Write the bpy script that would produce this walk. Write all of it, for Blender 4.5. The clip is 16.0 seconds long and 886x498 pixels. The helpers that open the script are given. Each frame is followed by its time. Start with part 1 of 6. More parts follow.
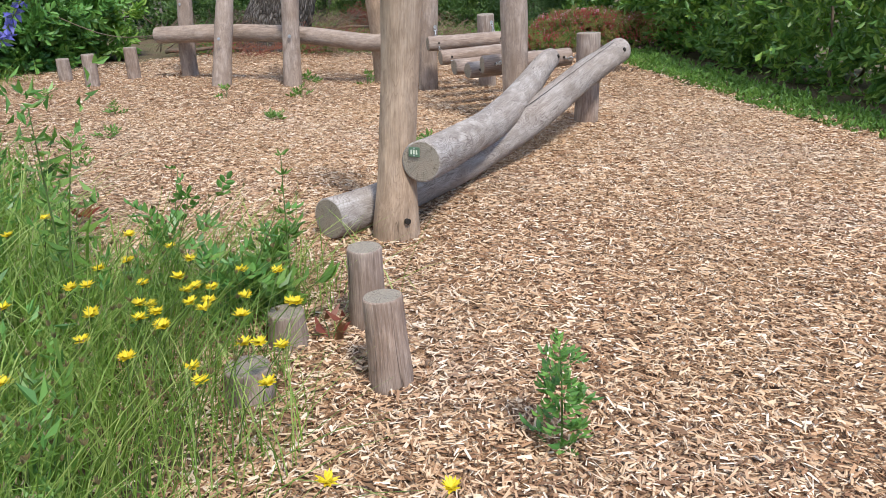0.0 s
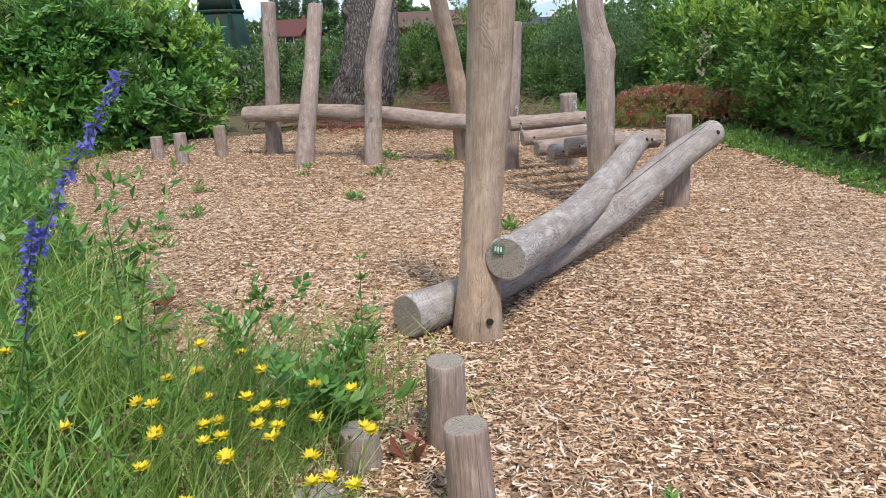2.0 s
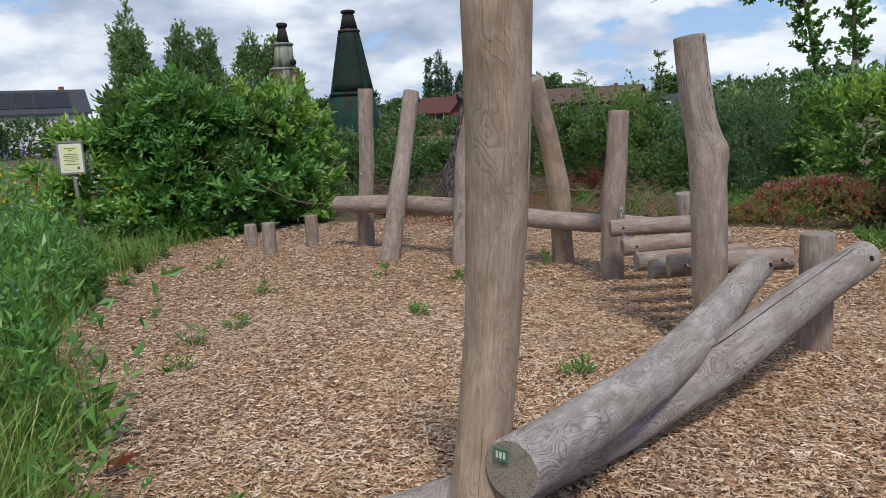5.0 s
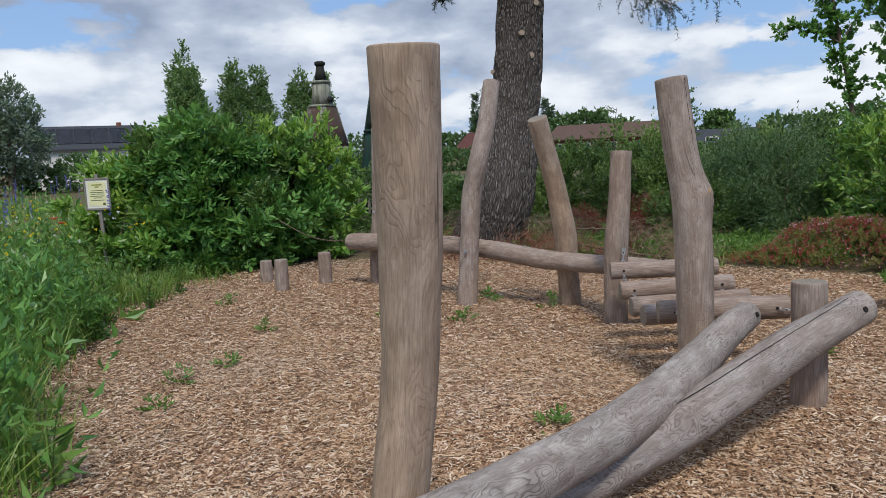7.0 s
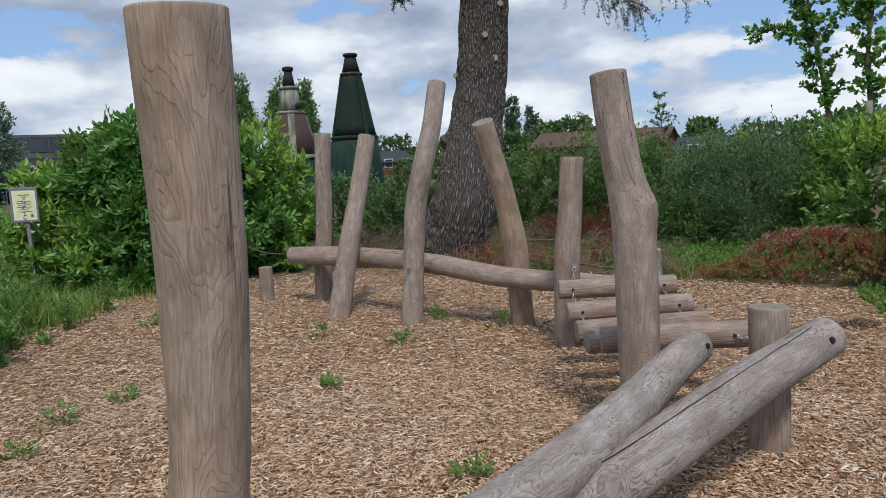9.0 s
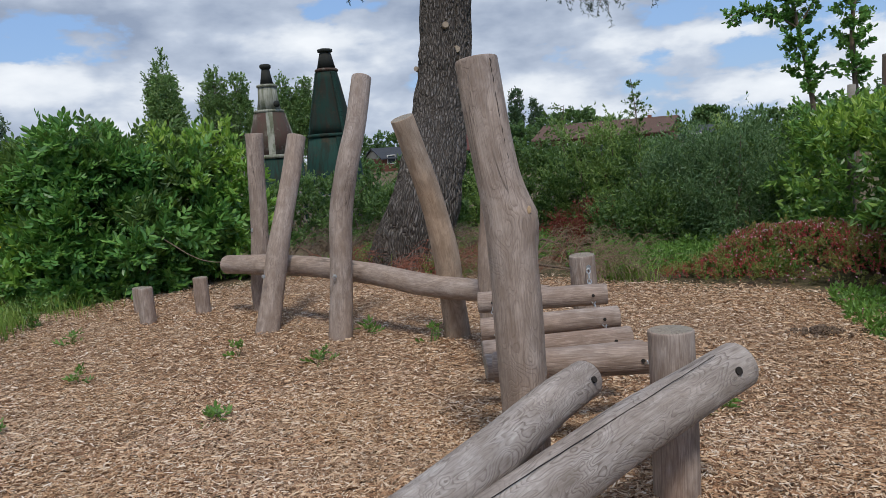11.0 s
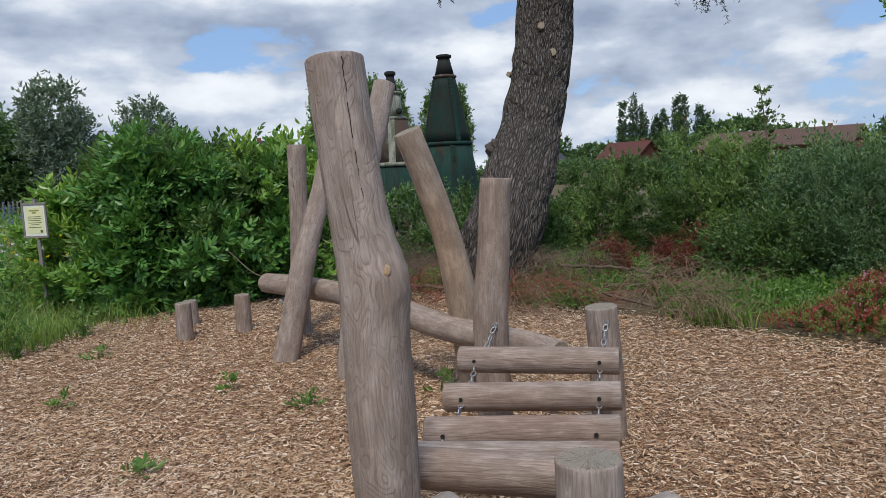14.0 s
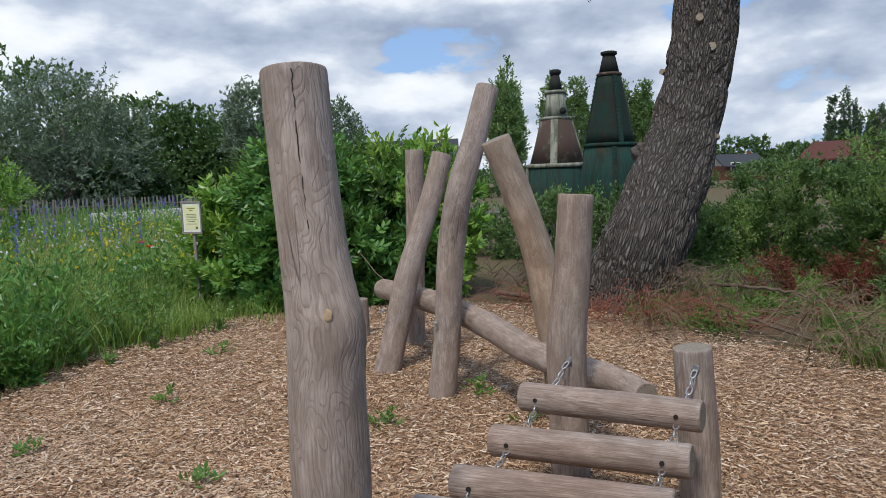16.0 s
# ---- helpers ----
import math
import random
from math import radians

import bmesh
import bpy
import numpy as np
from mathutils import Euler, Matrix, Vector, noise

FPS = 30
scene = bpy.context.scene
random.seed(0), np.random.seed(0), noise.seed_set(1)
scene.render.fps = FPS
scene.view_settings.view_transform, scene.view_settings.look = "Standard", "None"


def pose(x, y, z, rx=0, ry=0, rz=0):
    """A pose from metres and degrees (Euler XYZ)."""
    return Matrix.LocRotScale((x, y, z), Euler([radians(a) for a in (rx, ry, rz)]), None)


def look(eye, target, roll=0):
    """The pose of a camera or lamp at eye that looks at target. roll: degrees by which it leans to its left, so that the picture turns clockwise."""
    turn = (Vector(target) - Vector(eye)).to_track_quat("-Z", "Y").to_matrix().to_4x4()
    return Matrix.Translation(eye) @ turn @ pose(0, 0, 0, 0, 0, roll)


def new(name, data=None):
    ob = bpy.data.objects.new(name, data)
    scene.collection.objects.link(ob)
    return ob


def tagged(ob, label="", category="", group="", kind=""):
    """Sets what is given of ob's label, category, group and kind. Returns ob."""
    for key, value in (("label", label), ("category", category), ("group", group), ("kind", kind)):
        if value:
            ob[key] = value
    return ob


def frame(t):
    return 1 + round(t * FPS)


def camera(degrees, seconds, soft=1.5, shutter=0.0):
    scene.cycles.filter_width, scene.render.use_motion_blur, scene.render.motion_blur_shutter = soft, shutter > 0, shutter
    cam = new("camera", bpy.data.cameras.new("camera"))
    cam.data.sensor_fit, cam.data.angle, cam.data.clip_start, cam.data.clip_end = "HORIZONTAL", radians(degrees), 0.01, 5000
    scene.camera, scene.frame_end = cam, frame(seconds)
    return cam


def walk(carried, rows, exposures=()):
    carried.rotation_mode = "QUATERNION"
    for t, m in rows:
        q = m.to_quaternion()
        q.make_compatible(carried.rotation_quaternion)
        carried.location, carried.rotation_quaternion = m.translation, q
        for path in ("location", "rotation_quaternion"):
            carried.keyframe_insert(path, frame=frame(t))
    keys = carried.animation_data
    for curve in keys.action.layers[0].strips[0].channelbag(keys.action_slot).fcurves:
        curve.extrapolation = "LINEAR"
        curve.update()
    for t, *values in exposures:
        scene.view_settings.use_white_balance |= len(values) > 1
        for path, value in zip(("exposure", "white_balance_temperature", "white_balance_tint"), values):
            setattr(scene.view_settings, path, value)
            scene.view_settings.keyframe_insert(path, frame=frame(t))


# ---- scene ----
cam = camera(62.4, 16.0, soft=0.5)
PATH = [
    (0, (0.306, 0.232, 1.437), (0.278, 2.091, 0.698), -1.5),
    (0.5, (0.334, 0.245, 1.435), (0.129, 2.077, 0.658), -3.5),
    (1, (0.351, 0.244, 1.479), (0.075, 2.102, 0.792), -3.9),
    (1.5, (0.326, 0.324, 1.508), (0.07, 2.221, 0.93), -3.3),
    (2, (0.249, 0.506, 1.525), (0.022, 2.412, 0.963), -2.3),
    (2.5, (0.189, 0.732, 1.541), (0.086, 2.66, 1.018), -1.6),
    (3, (0.24, 0.872, 1.574), (0.131, 2.807, 1.08), -1.6),
    (3.5, (0.47, 1.132, 1.607), (0.122, 3.064, 1.222), -1.4),
    (4, (0.597, 1.316, 1.602), (0.141, 3.227, 1.226), -1.7),
    (4.5, (0.642, 1.585, 1.615), (0.081, 3.469, 1.245), -2.3),
    (4.7, (0.654, 1.652, 1.632), (0.069, 3.529, 1.267), -2.4),
    (6.8, (1.089, 1.913, 1.686), (0.351, 3.751, 1.41), -2.4),
    (7, (1.108, 1.951, 1.688), (0.369, 3.791, 1.426), -2.4),
    (7.5, (1.112, 2.054, 1.659), (0.374, 3.896, 1.41), -2.6),
    (8, (1.098, 2.289, 1.651), (0.369, 4.135, 1.408), -2.5),
    (8.5, (1.131, 2.486, 1.654), (0.422, 4.34, 1.415), -2.4),
    (9, (1.299, 2.729, 1.656), (0.592, 4.585, 1.414), -2.5),
    (9.5, (1.479, 2.94, 1.673), (0.771, 4.793, 1.422), -2.9),
    (9.7, (1.497, 3.015, 1.648), (0.791, 4.869, 1.399), -2.7),
    (11.8, (1.988, 3.898, 1.665), (1.237, 5.733, 1.408), -4.5),
    (12, (1.995, 3.987, 1.644), (1.24, 5.822, 1.393), -4.4),
    (12.5, (1.988, 4.305, 1.663), (1.195, 6.127, 1.43), -3.6),
    (13, (2.042, 4.522, 1.671), (1.183, 6.313, 1.444), -4.0),
    (13.5, (2.266, 4.757, 1.705), (1.224, 6.45, 1.488), -3.5),
    (14, (2.424, 4.961, 1.696), (1.311, 6.609, 1.482), -2.8),
    (14.5, (2.451, 5.223, 1.689), (1.319, 6.858, 1.477), -2.9),
    (15, (2.465, 5.453, 1.735), (1.315, 7.075, 1.524), -2.6),
    (15.5, (2.553, 5.604, 1.756), (1.218, 7.08, 1.558), -2.2),
    (16, (2.676, 5.701, 1.759), (1.193, 7.028, 1.56), -2.1),
]
walk(cam, [(t, look(eye, target, roll)) for t, eye, target, roll in PATH],
     exposures=[(0, 0.92), (1, 0.92), (2, 0.82), (3, 0.6), (4, 0.38), (6, 0.14), (9, 0.12), (12.5, 0.08), (14, 0.12), (16, 0.2)])

# ---- world, sun, exposure ----
SUN_EL, SUN_AZ = 56.0, 150.0
world = bpy.data.worlds.new("sky")
scene.world = world
world.use_nodes = True
wn, wl = world.node_tree.nodes, world.node_tree.links
wn.clear()


def wnode(kind, **vals):
    n = wn.new(kind)
    for k, v in vals.items():
        n.inputs[k].default_value = v
    return n


def wmath(op, a, b=None):
    n = wn.new("ShaderNodeMath")
    n.operation = op
    for i, v in enumerate((a, b)):
        if v is None:
            continue
        if isinstance(v, (int, float)):
            n.inputs[i].default_value = v
        else:
            wl.new(v, n.inputs[i])
    return n.outputs[0]


def wramp(fac, *stops):
    n = wn.new("ShaderNodeValToRGB")
    els = n.color_ramp.elements
    while len(els) < len(stops):
        els.new(0.5)
    for e, (p, c) in zip(els, stops):
        e.position, e.color = p, (*c, 1)
    wl.new(fac, n.inputs[0])
    return n.outputs[0]


w_sky = wn.new("ShaderNodeTexSky")
w_sky.sky_type, w_sky.sun_disc = "NISHITA", False
w_sky.sun_elevation, w_sky.sun_rotation = radians(SUN_EL), radians(SUN_AZ)
w_tc = wn.new("ShaderNodeTexCoord")
w_map = wn.new("ShaderNodeMapping")
w_map.inputs["Scale"].default_value = (1.0, 1.0, 2.3)
w_map.inputs["Location"].default_value = (0.35, 0.1, 0.0)
wl.new(w_tc.outputs["Generated"], w_map.inputs[0])
w_n1 = wnode("ShaderNodeTexNoise", Scale=4.2, Detail=8.0, Roughness=0.54, Distortion=0.0)
w_n2 = wnode("ShaderNodeTexNoise", Scale=4.2, Detail=5.0, Roughness=0.5, Distortion=0.0)
w_n3 = wnode("ShaderNodeTexNoise", Scale=1.7, Detail=3.0, Roughness=0.5)
wl.new(w_map.outputs[0], w_n1.inputs["Vector"])
wl.new(w_map.outputs[0], w_n3.inputs["Vector"])
w_off = wn.new("ShaderNodeVectorMath")
w_off.operation = "ADD"
w_off.inputs[1].default_value = (0.02, -0.03, 0.09)
wl.new(w_map.outputs[0], w_off.inputs[0])
wl.new(w_off.outputs[0], w_n2.inputs["Vector"])
# clouds: lit where they thin out upwards, grey in thick parts
# the overcast breaks up towards the east, where cumulus stands before blue
w_sep = wn.new("ShaderNodeSeparateXYZ")
wl.new(w_tc.outputs["Generated"], w_sep.inputs[0])
w_thick = wmath("SUBTRACT", w_n1.outputs[0], wmath("MULTIPLY", wmath("ADD", w_sep.outputs[0], 0.32), 0.17))
w_cover = wramp(w_thick, (0.412, (0, 0, 0)), (0.452, (1, 1, 1)))
w_lit = wmath("MULTIPLY", wmath("SUBTRACT", w_n1.outputs[0], w_n2.outputs[0]), 1.9)
w_lit = wmath("ADD", wmath("ADD", w_lit, 0.455), wmath("MULTIPLY", wmath("SUBTRACT", 0.5, w_n3.outputs[0]), 0.65))
w_tone = wramp(w_lit, (0.10, (2.8, 3.45, 4.7)), (0.42, (4.8, 5.5, 6.7)), (0.62, (7.3, 7.8, 8.5)), (0.82, (8.4, 8.8, 9.3)))
w_blue = wn.new("ShaderNodeMixRGB")
w_blue.inputs[0].default_value = 0.55
wl.new(w_sky.outputs[0], w_blue.inputs[1])
w_blue.inputs[2].default_value = (2.6, 4.6, 8.6, 1)
w_mix = wn.new("ShaderNodeMixRGB")
wl.new(w_cover, w_mix.inputs[0])
wl.new(w_blue.outputs[0], w_mix.inputs[1])
wl.new(w_tone, w_mix.inputs[2])
w_bg = wnode("ShaderNodeBackground", Strength=0.1)
wl.new(w_mix.outputs[0], w_bg.inputs[0])
w_out = wn.new("ShaderNodeOutputWorld")
wl.new(w_bg.outputs[0], w_out.inputs[0])

sun = new("sun", bpy.data.lights.new("sun", "SUN"))
sun.data.energy, sun.data.angle, sun.data.color = 2.2, radians(9), (1.0, 0.95, 0.86)
_el, _az = radians(SUN_EL), radians(SUN_AZ)
_sd = Vector((math.sin(_az) * math.cos(_el), math.cos(_az) * math.cos(_el), math.sin(_el)))
sun.matrix_world = look(_sd * 50, (0, 0, 0))


# ---- materials ----
class Mat:
    """A small builder of node materials."""

    def __init__(self, name):
        self.m = bpy.data.materials.new(name)
        self.m.use_nodes = True
        self.n, self.l = self.m.node_tree.nodes, self.m.node_tree.links
        self.bsdf = self.n["Principled BSDF"]
        self.out = self.n["Material Output"]

    def node(self, kind, **vals):
        n = self.n.new(kind)
        for k, v in vals.items():
            self.put(v, n.inputs[k.replace("_", " ")])
        return n

    def put(self, v, sock):
        if isinstance(v, bpy.types.NodeSocket):
            self.l.new(v, sock)
        elif isinstance(v, tuple) and len(v) == 3 and sock.type == "RGBA":
            sock.default_value = (*v, 1)
        else:
            sock.default_value = v

    def math(self, op, a, b=0.0, clamp=False):
        n = self.n.new("ShaderNodeMath")
        n.operation, n.use_clamp = op, clamp
        self.put(a, n.inputs[0])
        self.put(b, n.inputs[1])
        return n.outputs[0]

    def ramp(self, fac, *stops):
        n = self.n.new("ShaderNodeValToRGB")
        els = n.color_ramp.elements
        while len(els) < len(stops):
            els.new(0.5)
        for e, (p, c) in zip(els, stops):
            e.position, e.color = p, (*(c if isinstance(c, tuple) else (c, c, c)), 1)
        self.l.new(fac, n.inputs[0])
        return n.outputs[0]

    def mix(self, fac, a, b, mode="MIX"):
        n = self.n.new("ShaderNodeMixRGB")
        n.blend_type = mode
        for v, s in zip((fac, a, b), n.inputs):
            self.put(v, s)
        return n.outputs[0]

    def noise(self, vec, scale, detail=4.0, rough=0.55, distort=0.0):
        n = self.node("ShaderNodeTexNoise", Scale=scale, Detail=detail, Roughness=rough, Distortion=distort)
        if vec is not None:
            self.l.new(vec, n.inputs["Vector"])
        return n.outputs[0]

    def coord(self, kind="Object", scale=None):
        v = self.n.new("ShaderNodeTexCoord").outputs[kind]
        return self.scaled(v, scale) if scale else v

    def scaled(self, v, scale, add=(0, 0, 0)):
        n = self.n.new("ShaderNodeMapping")
        n.inputs["Scale"].default_value = scale
        n.inputs["Location"].default_value = add
        self.l.new(v, n.inputs["Vector"])
        return n.outputs[0]

    def attr(self, name):
        n = self.n.new("ShaderNodeAttribute")
        n.attribute_name = name
        return n.outputs["Vector"]

    def island(self):
        return self.n.new("ShaderNodeNewGeometry").outputs["Random Per Island"]

    def rand(self):
        return self.n.new("ShaderNodeObjectInfo").outputs["Random"]

    def bump(self, height, strength=0.3, distance=0.01):
        n = self.node("ShaderNodeBump", Strength=strength, Distance=distance, Height=height)
        self.l.new(n.outputs[0], self.bsdf.inputs["Normal"])

    def done(self, color, rough=0.8, metal=0.0, spec=0.4):
        self.put(color, self.bsdf.inputs["Base Color"])
        self.put(rough, self.bsdf.inputs["Roughness"])
        self.put(metal, self.bsdf.inputs["Metallic"])
        self.put(spec, self.bsdf.inputs["Specular IOR Level"])
        return self.m


def wood_material(name, pale, mid, dark, grey, levels=24.0, stretch=0.3, contrast=0.6, hairy=1.0):
    """Debarked robinia: weathered tan to silver, with contour-like growth rings, fine fibres and cracks along the log."""
    m = Mat(name)
    g = m.attr("grain")
    vec = m.node("ShaderNodeVectorMath")
    vec.operation = "ADD"
    m.l.new(g, vec.inputs[0])
    off = m.node("ShaderNodeCombineXYZ", X=m.math("MULTIPLY", m.rand(), 7.0), Y=m.math("MULTIPLY", m.rand(), 3.0))
    m.l.new(off.outputs[0], vec.inputs[1])
    p = vec.outputs[0]
    body = m.noise(m.scaled(p, (7, 7, 7 * stretch)), 1.0, 2.5, 0.5, 0.4)
    fibre = m.noise(m.scaled(p, (110, 110, 5)), 1.0, 4.0, 0.65)
    lev = m.math("ADD", m.math("MULTIPLY", body, levels), m.math("MULTIPLY", fibre, 0.5))
    rings = m.math("FRACT", lev)
    line = m.ramp(rings, (0.0, 0.0), (0.10, 0.25), (0.30, 0.75), (0.7, 1.0), (0.93, 0.9), (1.0, 0.0))
    hair = m.noise(m.scaled(p, (210, 210, 7)), 1.0, 3.0, 0.7)
    patch = m.noise(m.scaled(p, (4, 4, 0.9)), 1.0, 4.0, 0.6, 0.2)
    crack = m.noise(m.scaled(p, (13, 13, 0.55)), 1.0, 2.0, 0.5)
    crackm = m.ramp(m.math("ABSOLUTE", m.math("SUBTRACT", crack, 0.5)), (0.0, 0.0), (0.007, 1.0))
    crackm = m.math("MAXIMUM", crackm, m.ramp(m.noise(m.scaled(p, (3, 3, 1.0)), 1.0, 2.0), (0.56, 1.0), (0.62, 0.0)))
    c = m.mix(m.ramp(patch, (0.35, 0.0), (0.65, 1.0)), mid, pale)
    c = m.mix(m.ramp(m.noise(m.scaled(p, (2.6, 2.6, 0.8)), 1.0, 3.0), (0.36, 0.0), (0.6, 1.0)), c, grey)
    fade = m.ramp(m.noise(m.scaled(p, (9, 9, 3.5)), 1.0, 3.0, 0.6), (0.36, 0.25), (0.58, 1.0))
    c = m.mix(m.math("MULTIPLY", m.math("MULTIPLY", m.math("SUBTRACT", 1.0, line), contrast), fade), c, dark)
    c = m.mix(m.math("MULTIPLY", m.ramp(fibre, (0.38, 1.0), (0.58, 0.0)), 0.42 * hairy), c, dark)
    c = m.mix(m.ramp(hair, (0.38, 0.38 * hairy), (0.50, 0.0)), c, tuple(v * 0.7 for v in dark))
    c = m.mix(m.ramp(hair, (0.54, 0.0), (0.68, 0.5 * hairy)), c, tuple(min(1, v * 1.25) for v in grey))
    mottle = m.noise(m.scaled(p, (16, 16, 7.0)), 1.0, 4.0, 0.6, 0.3)
    c = m.mix(m.ramp(mottle, (0.35, 0.65), (0.6, 0.0)), c, tuple(v * 0.62 for v in mid))
    c = m.mix(m.ramp(mottle, (0.55, 0.0), (0.75, 0.35)), c, tuple(min(1, v * 1.18) for v in pale))
    stain = m.noise(m.scaled(p, (9, 9, 2.0)), 1.0, 5.0, 0.7)
    c = m.mix(m.ramp(stain, (0.55, 0.0), (0.74, 0.5)), c, tuple(v * 0.5 for v in mid))
    c = m.mix(m.math("MULTIPLY", m.math("SUBTRACT", 1.0, crackm), 0.7), c, tuple(v * 0.3 for v in dark))
    h = m.math("ADD", m.math("MULTIPLY", line, 0.45), m.math("ADD", m.math("MULTIPLY", m.math("ADD", fibre, hair), 0.5), m.math("MULTIPLY", crackm, 1.0)))
    m.bump(h, 0.6, 0.006)
    return m.done(c, 0.85, spec=0.2)


def end_grain_material():
    m = Mat("end_grain")
    g = m.attr("grain")
    sep = m.node("ShaderNodeSeparateXYZ")
    m.l.new(g, sep.inputs[0])
    r = m.math("SQRT", m.math("ADD", m.math("POWER", sep.outputs[0], 2.0), m.math("POWER", sep.outputs[1], 2.0)))
    r = m.math("ADD", r, m.math("MULTIPLY", m.noise(g, 14.0, 3.0), 0.045))
    rings = m.ramp(m.math("FRACT", m.math("MULTIPLY", r, 95.0)), (0.0, 0.2), (0.5, 1.0), (1.0, 0.2))
    ang = m.math("ARCTAN2", sep.outputs[1], sep.outputs[0])
    wv = m.node("ShaderNodeCombineXYZ", X=m.math("MULTIPLY", ang, 2.2), Y=m.math("MULTIPLY", r, 3.0), Z=m.rand())
    radial = m.noise(wv.outputs[0], 2.2, 3.0)
    crack = m.ramp(m.math("ABSOLUTE", m.math("SUBTRACT", radial, 0.5)), (0.0, 0.0), (0.02, 1.0))
    c = m.mix(rings, (0.25, 0.205, 0.16), (0.37, 0.315, 0.25))
    c = m.mix(m.ramp(m.noise(g, 160.0, 4.0, 0.7), (0.42, 0.55), (0.6, 0.0)), c, (0.17, 0.135, 0.105))
    c = m.mix(m.ramp(m.noise(g, 9.0, 4.0), (0.35, 0.0), (0.65, 0.5)), c, (0.22, 0.21, 0.18))
    c = m.mix(m.math("MULTIPLY", m.math("SUBTRACT", 1.0, crack), 0.75), c, (0.06, 0.045, 0.035))
    m.bump(m.math("ADD", rings, crack), 0.4, 0.003)
    return m.done(c, 0.88, spec=0.2)


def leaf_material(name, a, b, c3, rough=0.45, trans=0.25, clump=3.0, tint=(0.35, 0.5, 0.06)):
    """Leaves: per-leaf colour and clumps pulled to tone a (painted shade of hollows in hedge foliage), half glossy,
    letting some light through.
    """
    m = Mat(name)
    i = m.island()
    col = m.ramp(i, (0.0, a), (0.5, b), (1.0, c3))
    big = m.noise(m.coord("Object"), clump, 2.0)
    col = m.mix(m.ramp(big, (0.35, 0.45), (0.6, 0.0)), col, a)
    m.done(col, rough, spec=0.45)
    t = m.node("ShaderNodeBsdfTranslucent", Color=m.mix(0.35, col, tint))
    x = m.node("ShaderNodeMixShader", Fac=trans)
    m.l.new(m.bsdf.outputs[0], x.inputs[1])
    m.l.new(t.outputs[0], x.inputs[2])
    m.l.new(x.outputs[0], m.out.inputs["Surface"])
    return m.m


def simple(name, color, rough=0.7, metal=0.0, vary=0.25, scale=8.0, bump=0.15, spec=0.4):
    """A painted or raw surface with two scales of variation."""
    m = Mat(name)
    v = m.coord("Object")
    n = m.math("ADD", m.math("MULTIPLY", m.noise(v, scale, 5.0, 0.6), 0.6), m.math("MULTIPLY", m.noise(v, scale * 7, 3.0), 0.4))
    c = m.mix(m.ramp(n, (0.3, 0.0), (0.7, 1.0)), tuple(x * (1 - vary) for x in color), tuple(min(1, x * (1 + vary)) for x in color))
    m.bump(n, bump, 0.01)
    return m.done(c, rough, metal, spec)


WOOD = wood_material("robinia_wood", (0.47, 0.34, 0.24), (0.37, 0.26, 0.18), (0.205, 0.135, 0.092), (0.43, 0.345, 0.275), 22.0, 0.26, 0.52, 0.7)
WOOD_GREY = wood_material("weathered_robinia", (0.45, 0.355, 0.29), (0.34, 0.25, 0.195), (0.165, 0.12, 0.097), (0.42, 0.35, 0.31), 28.0, 0.32, 0.6, 0.75)
WOOD_SWIRL = wood_material("swirled_robinia", (0.46, 0.405, 0.365), (0.33, 0.27, 0.23), (0.13, 0.10, 0.087), (0.46, 0.43, 0.41), 28.0, 0.40, 1.0, 0.6)
WOOD_PLAIN = wood_material("bar_wood", (0.40, 0.30, 0.24), (0.31, 0.215, 0.165), (0.155, 0.105, 0.082), (0.42, 0.36, 0.32), 14.0, 0.12, 0.3, 0.95)
END = end_grain_material()
HOLE = simple("hole_shadow", (0.02, 0.016, 0.013), 0.9, bump=0.0)
STEEL = simple("galvanised_steel", (0.55, 0.56, 0.57), 0.38, 0.9, 0.2, 60)
PLATE = simple("green_plate", (0.10, 0.17, 0.11), 0.5, 0.2, 0.2, 40)
PLATE_MARK = simple("plate_mark", (0.55, 0.6, 0.5), 0.6)


def chip_material():
    m = Mat("wood_chips")
    i = m.island()
    c = m.ramp(i, (0.0, (0.07, 0.03, 0.016)), (0.14, (0.21, 0.10, 0.055)), (0.34, (0.43, 0.245, 0.14)), (0.56, (0.63, 0.41, 0.25)), (0.80, (0.79, 0.59, 0.41)), (1.0, (0.90, 0.79, 0.66)))
    v = m.coord("Object")
    c = m.mix(m.ramp(m.noise(v, 0.9, 4.0), (0.38, 0.0), (0.62, 0.3)), c, (0.45, 0.30, 0.17))
    c = m.mix(m.ramp(m.noise(v, 0.55, 3.0), (0.5, 0.0), (0.66, 0.2)), c, (0.50, 0.43, 0.38))
    c = m.mix(m.math("MULTIPLY", m.noise(v, 160.0, 2.0), 0.3), c, (0.22, 0.13, 0.07))
    m.bump(m.noise(v, 220.0, 3.0), 0.25, 0.002)
    return m.done(c, 0.85, spec=0.2)


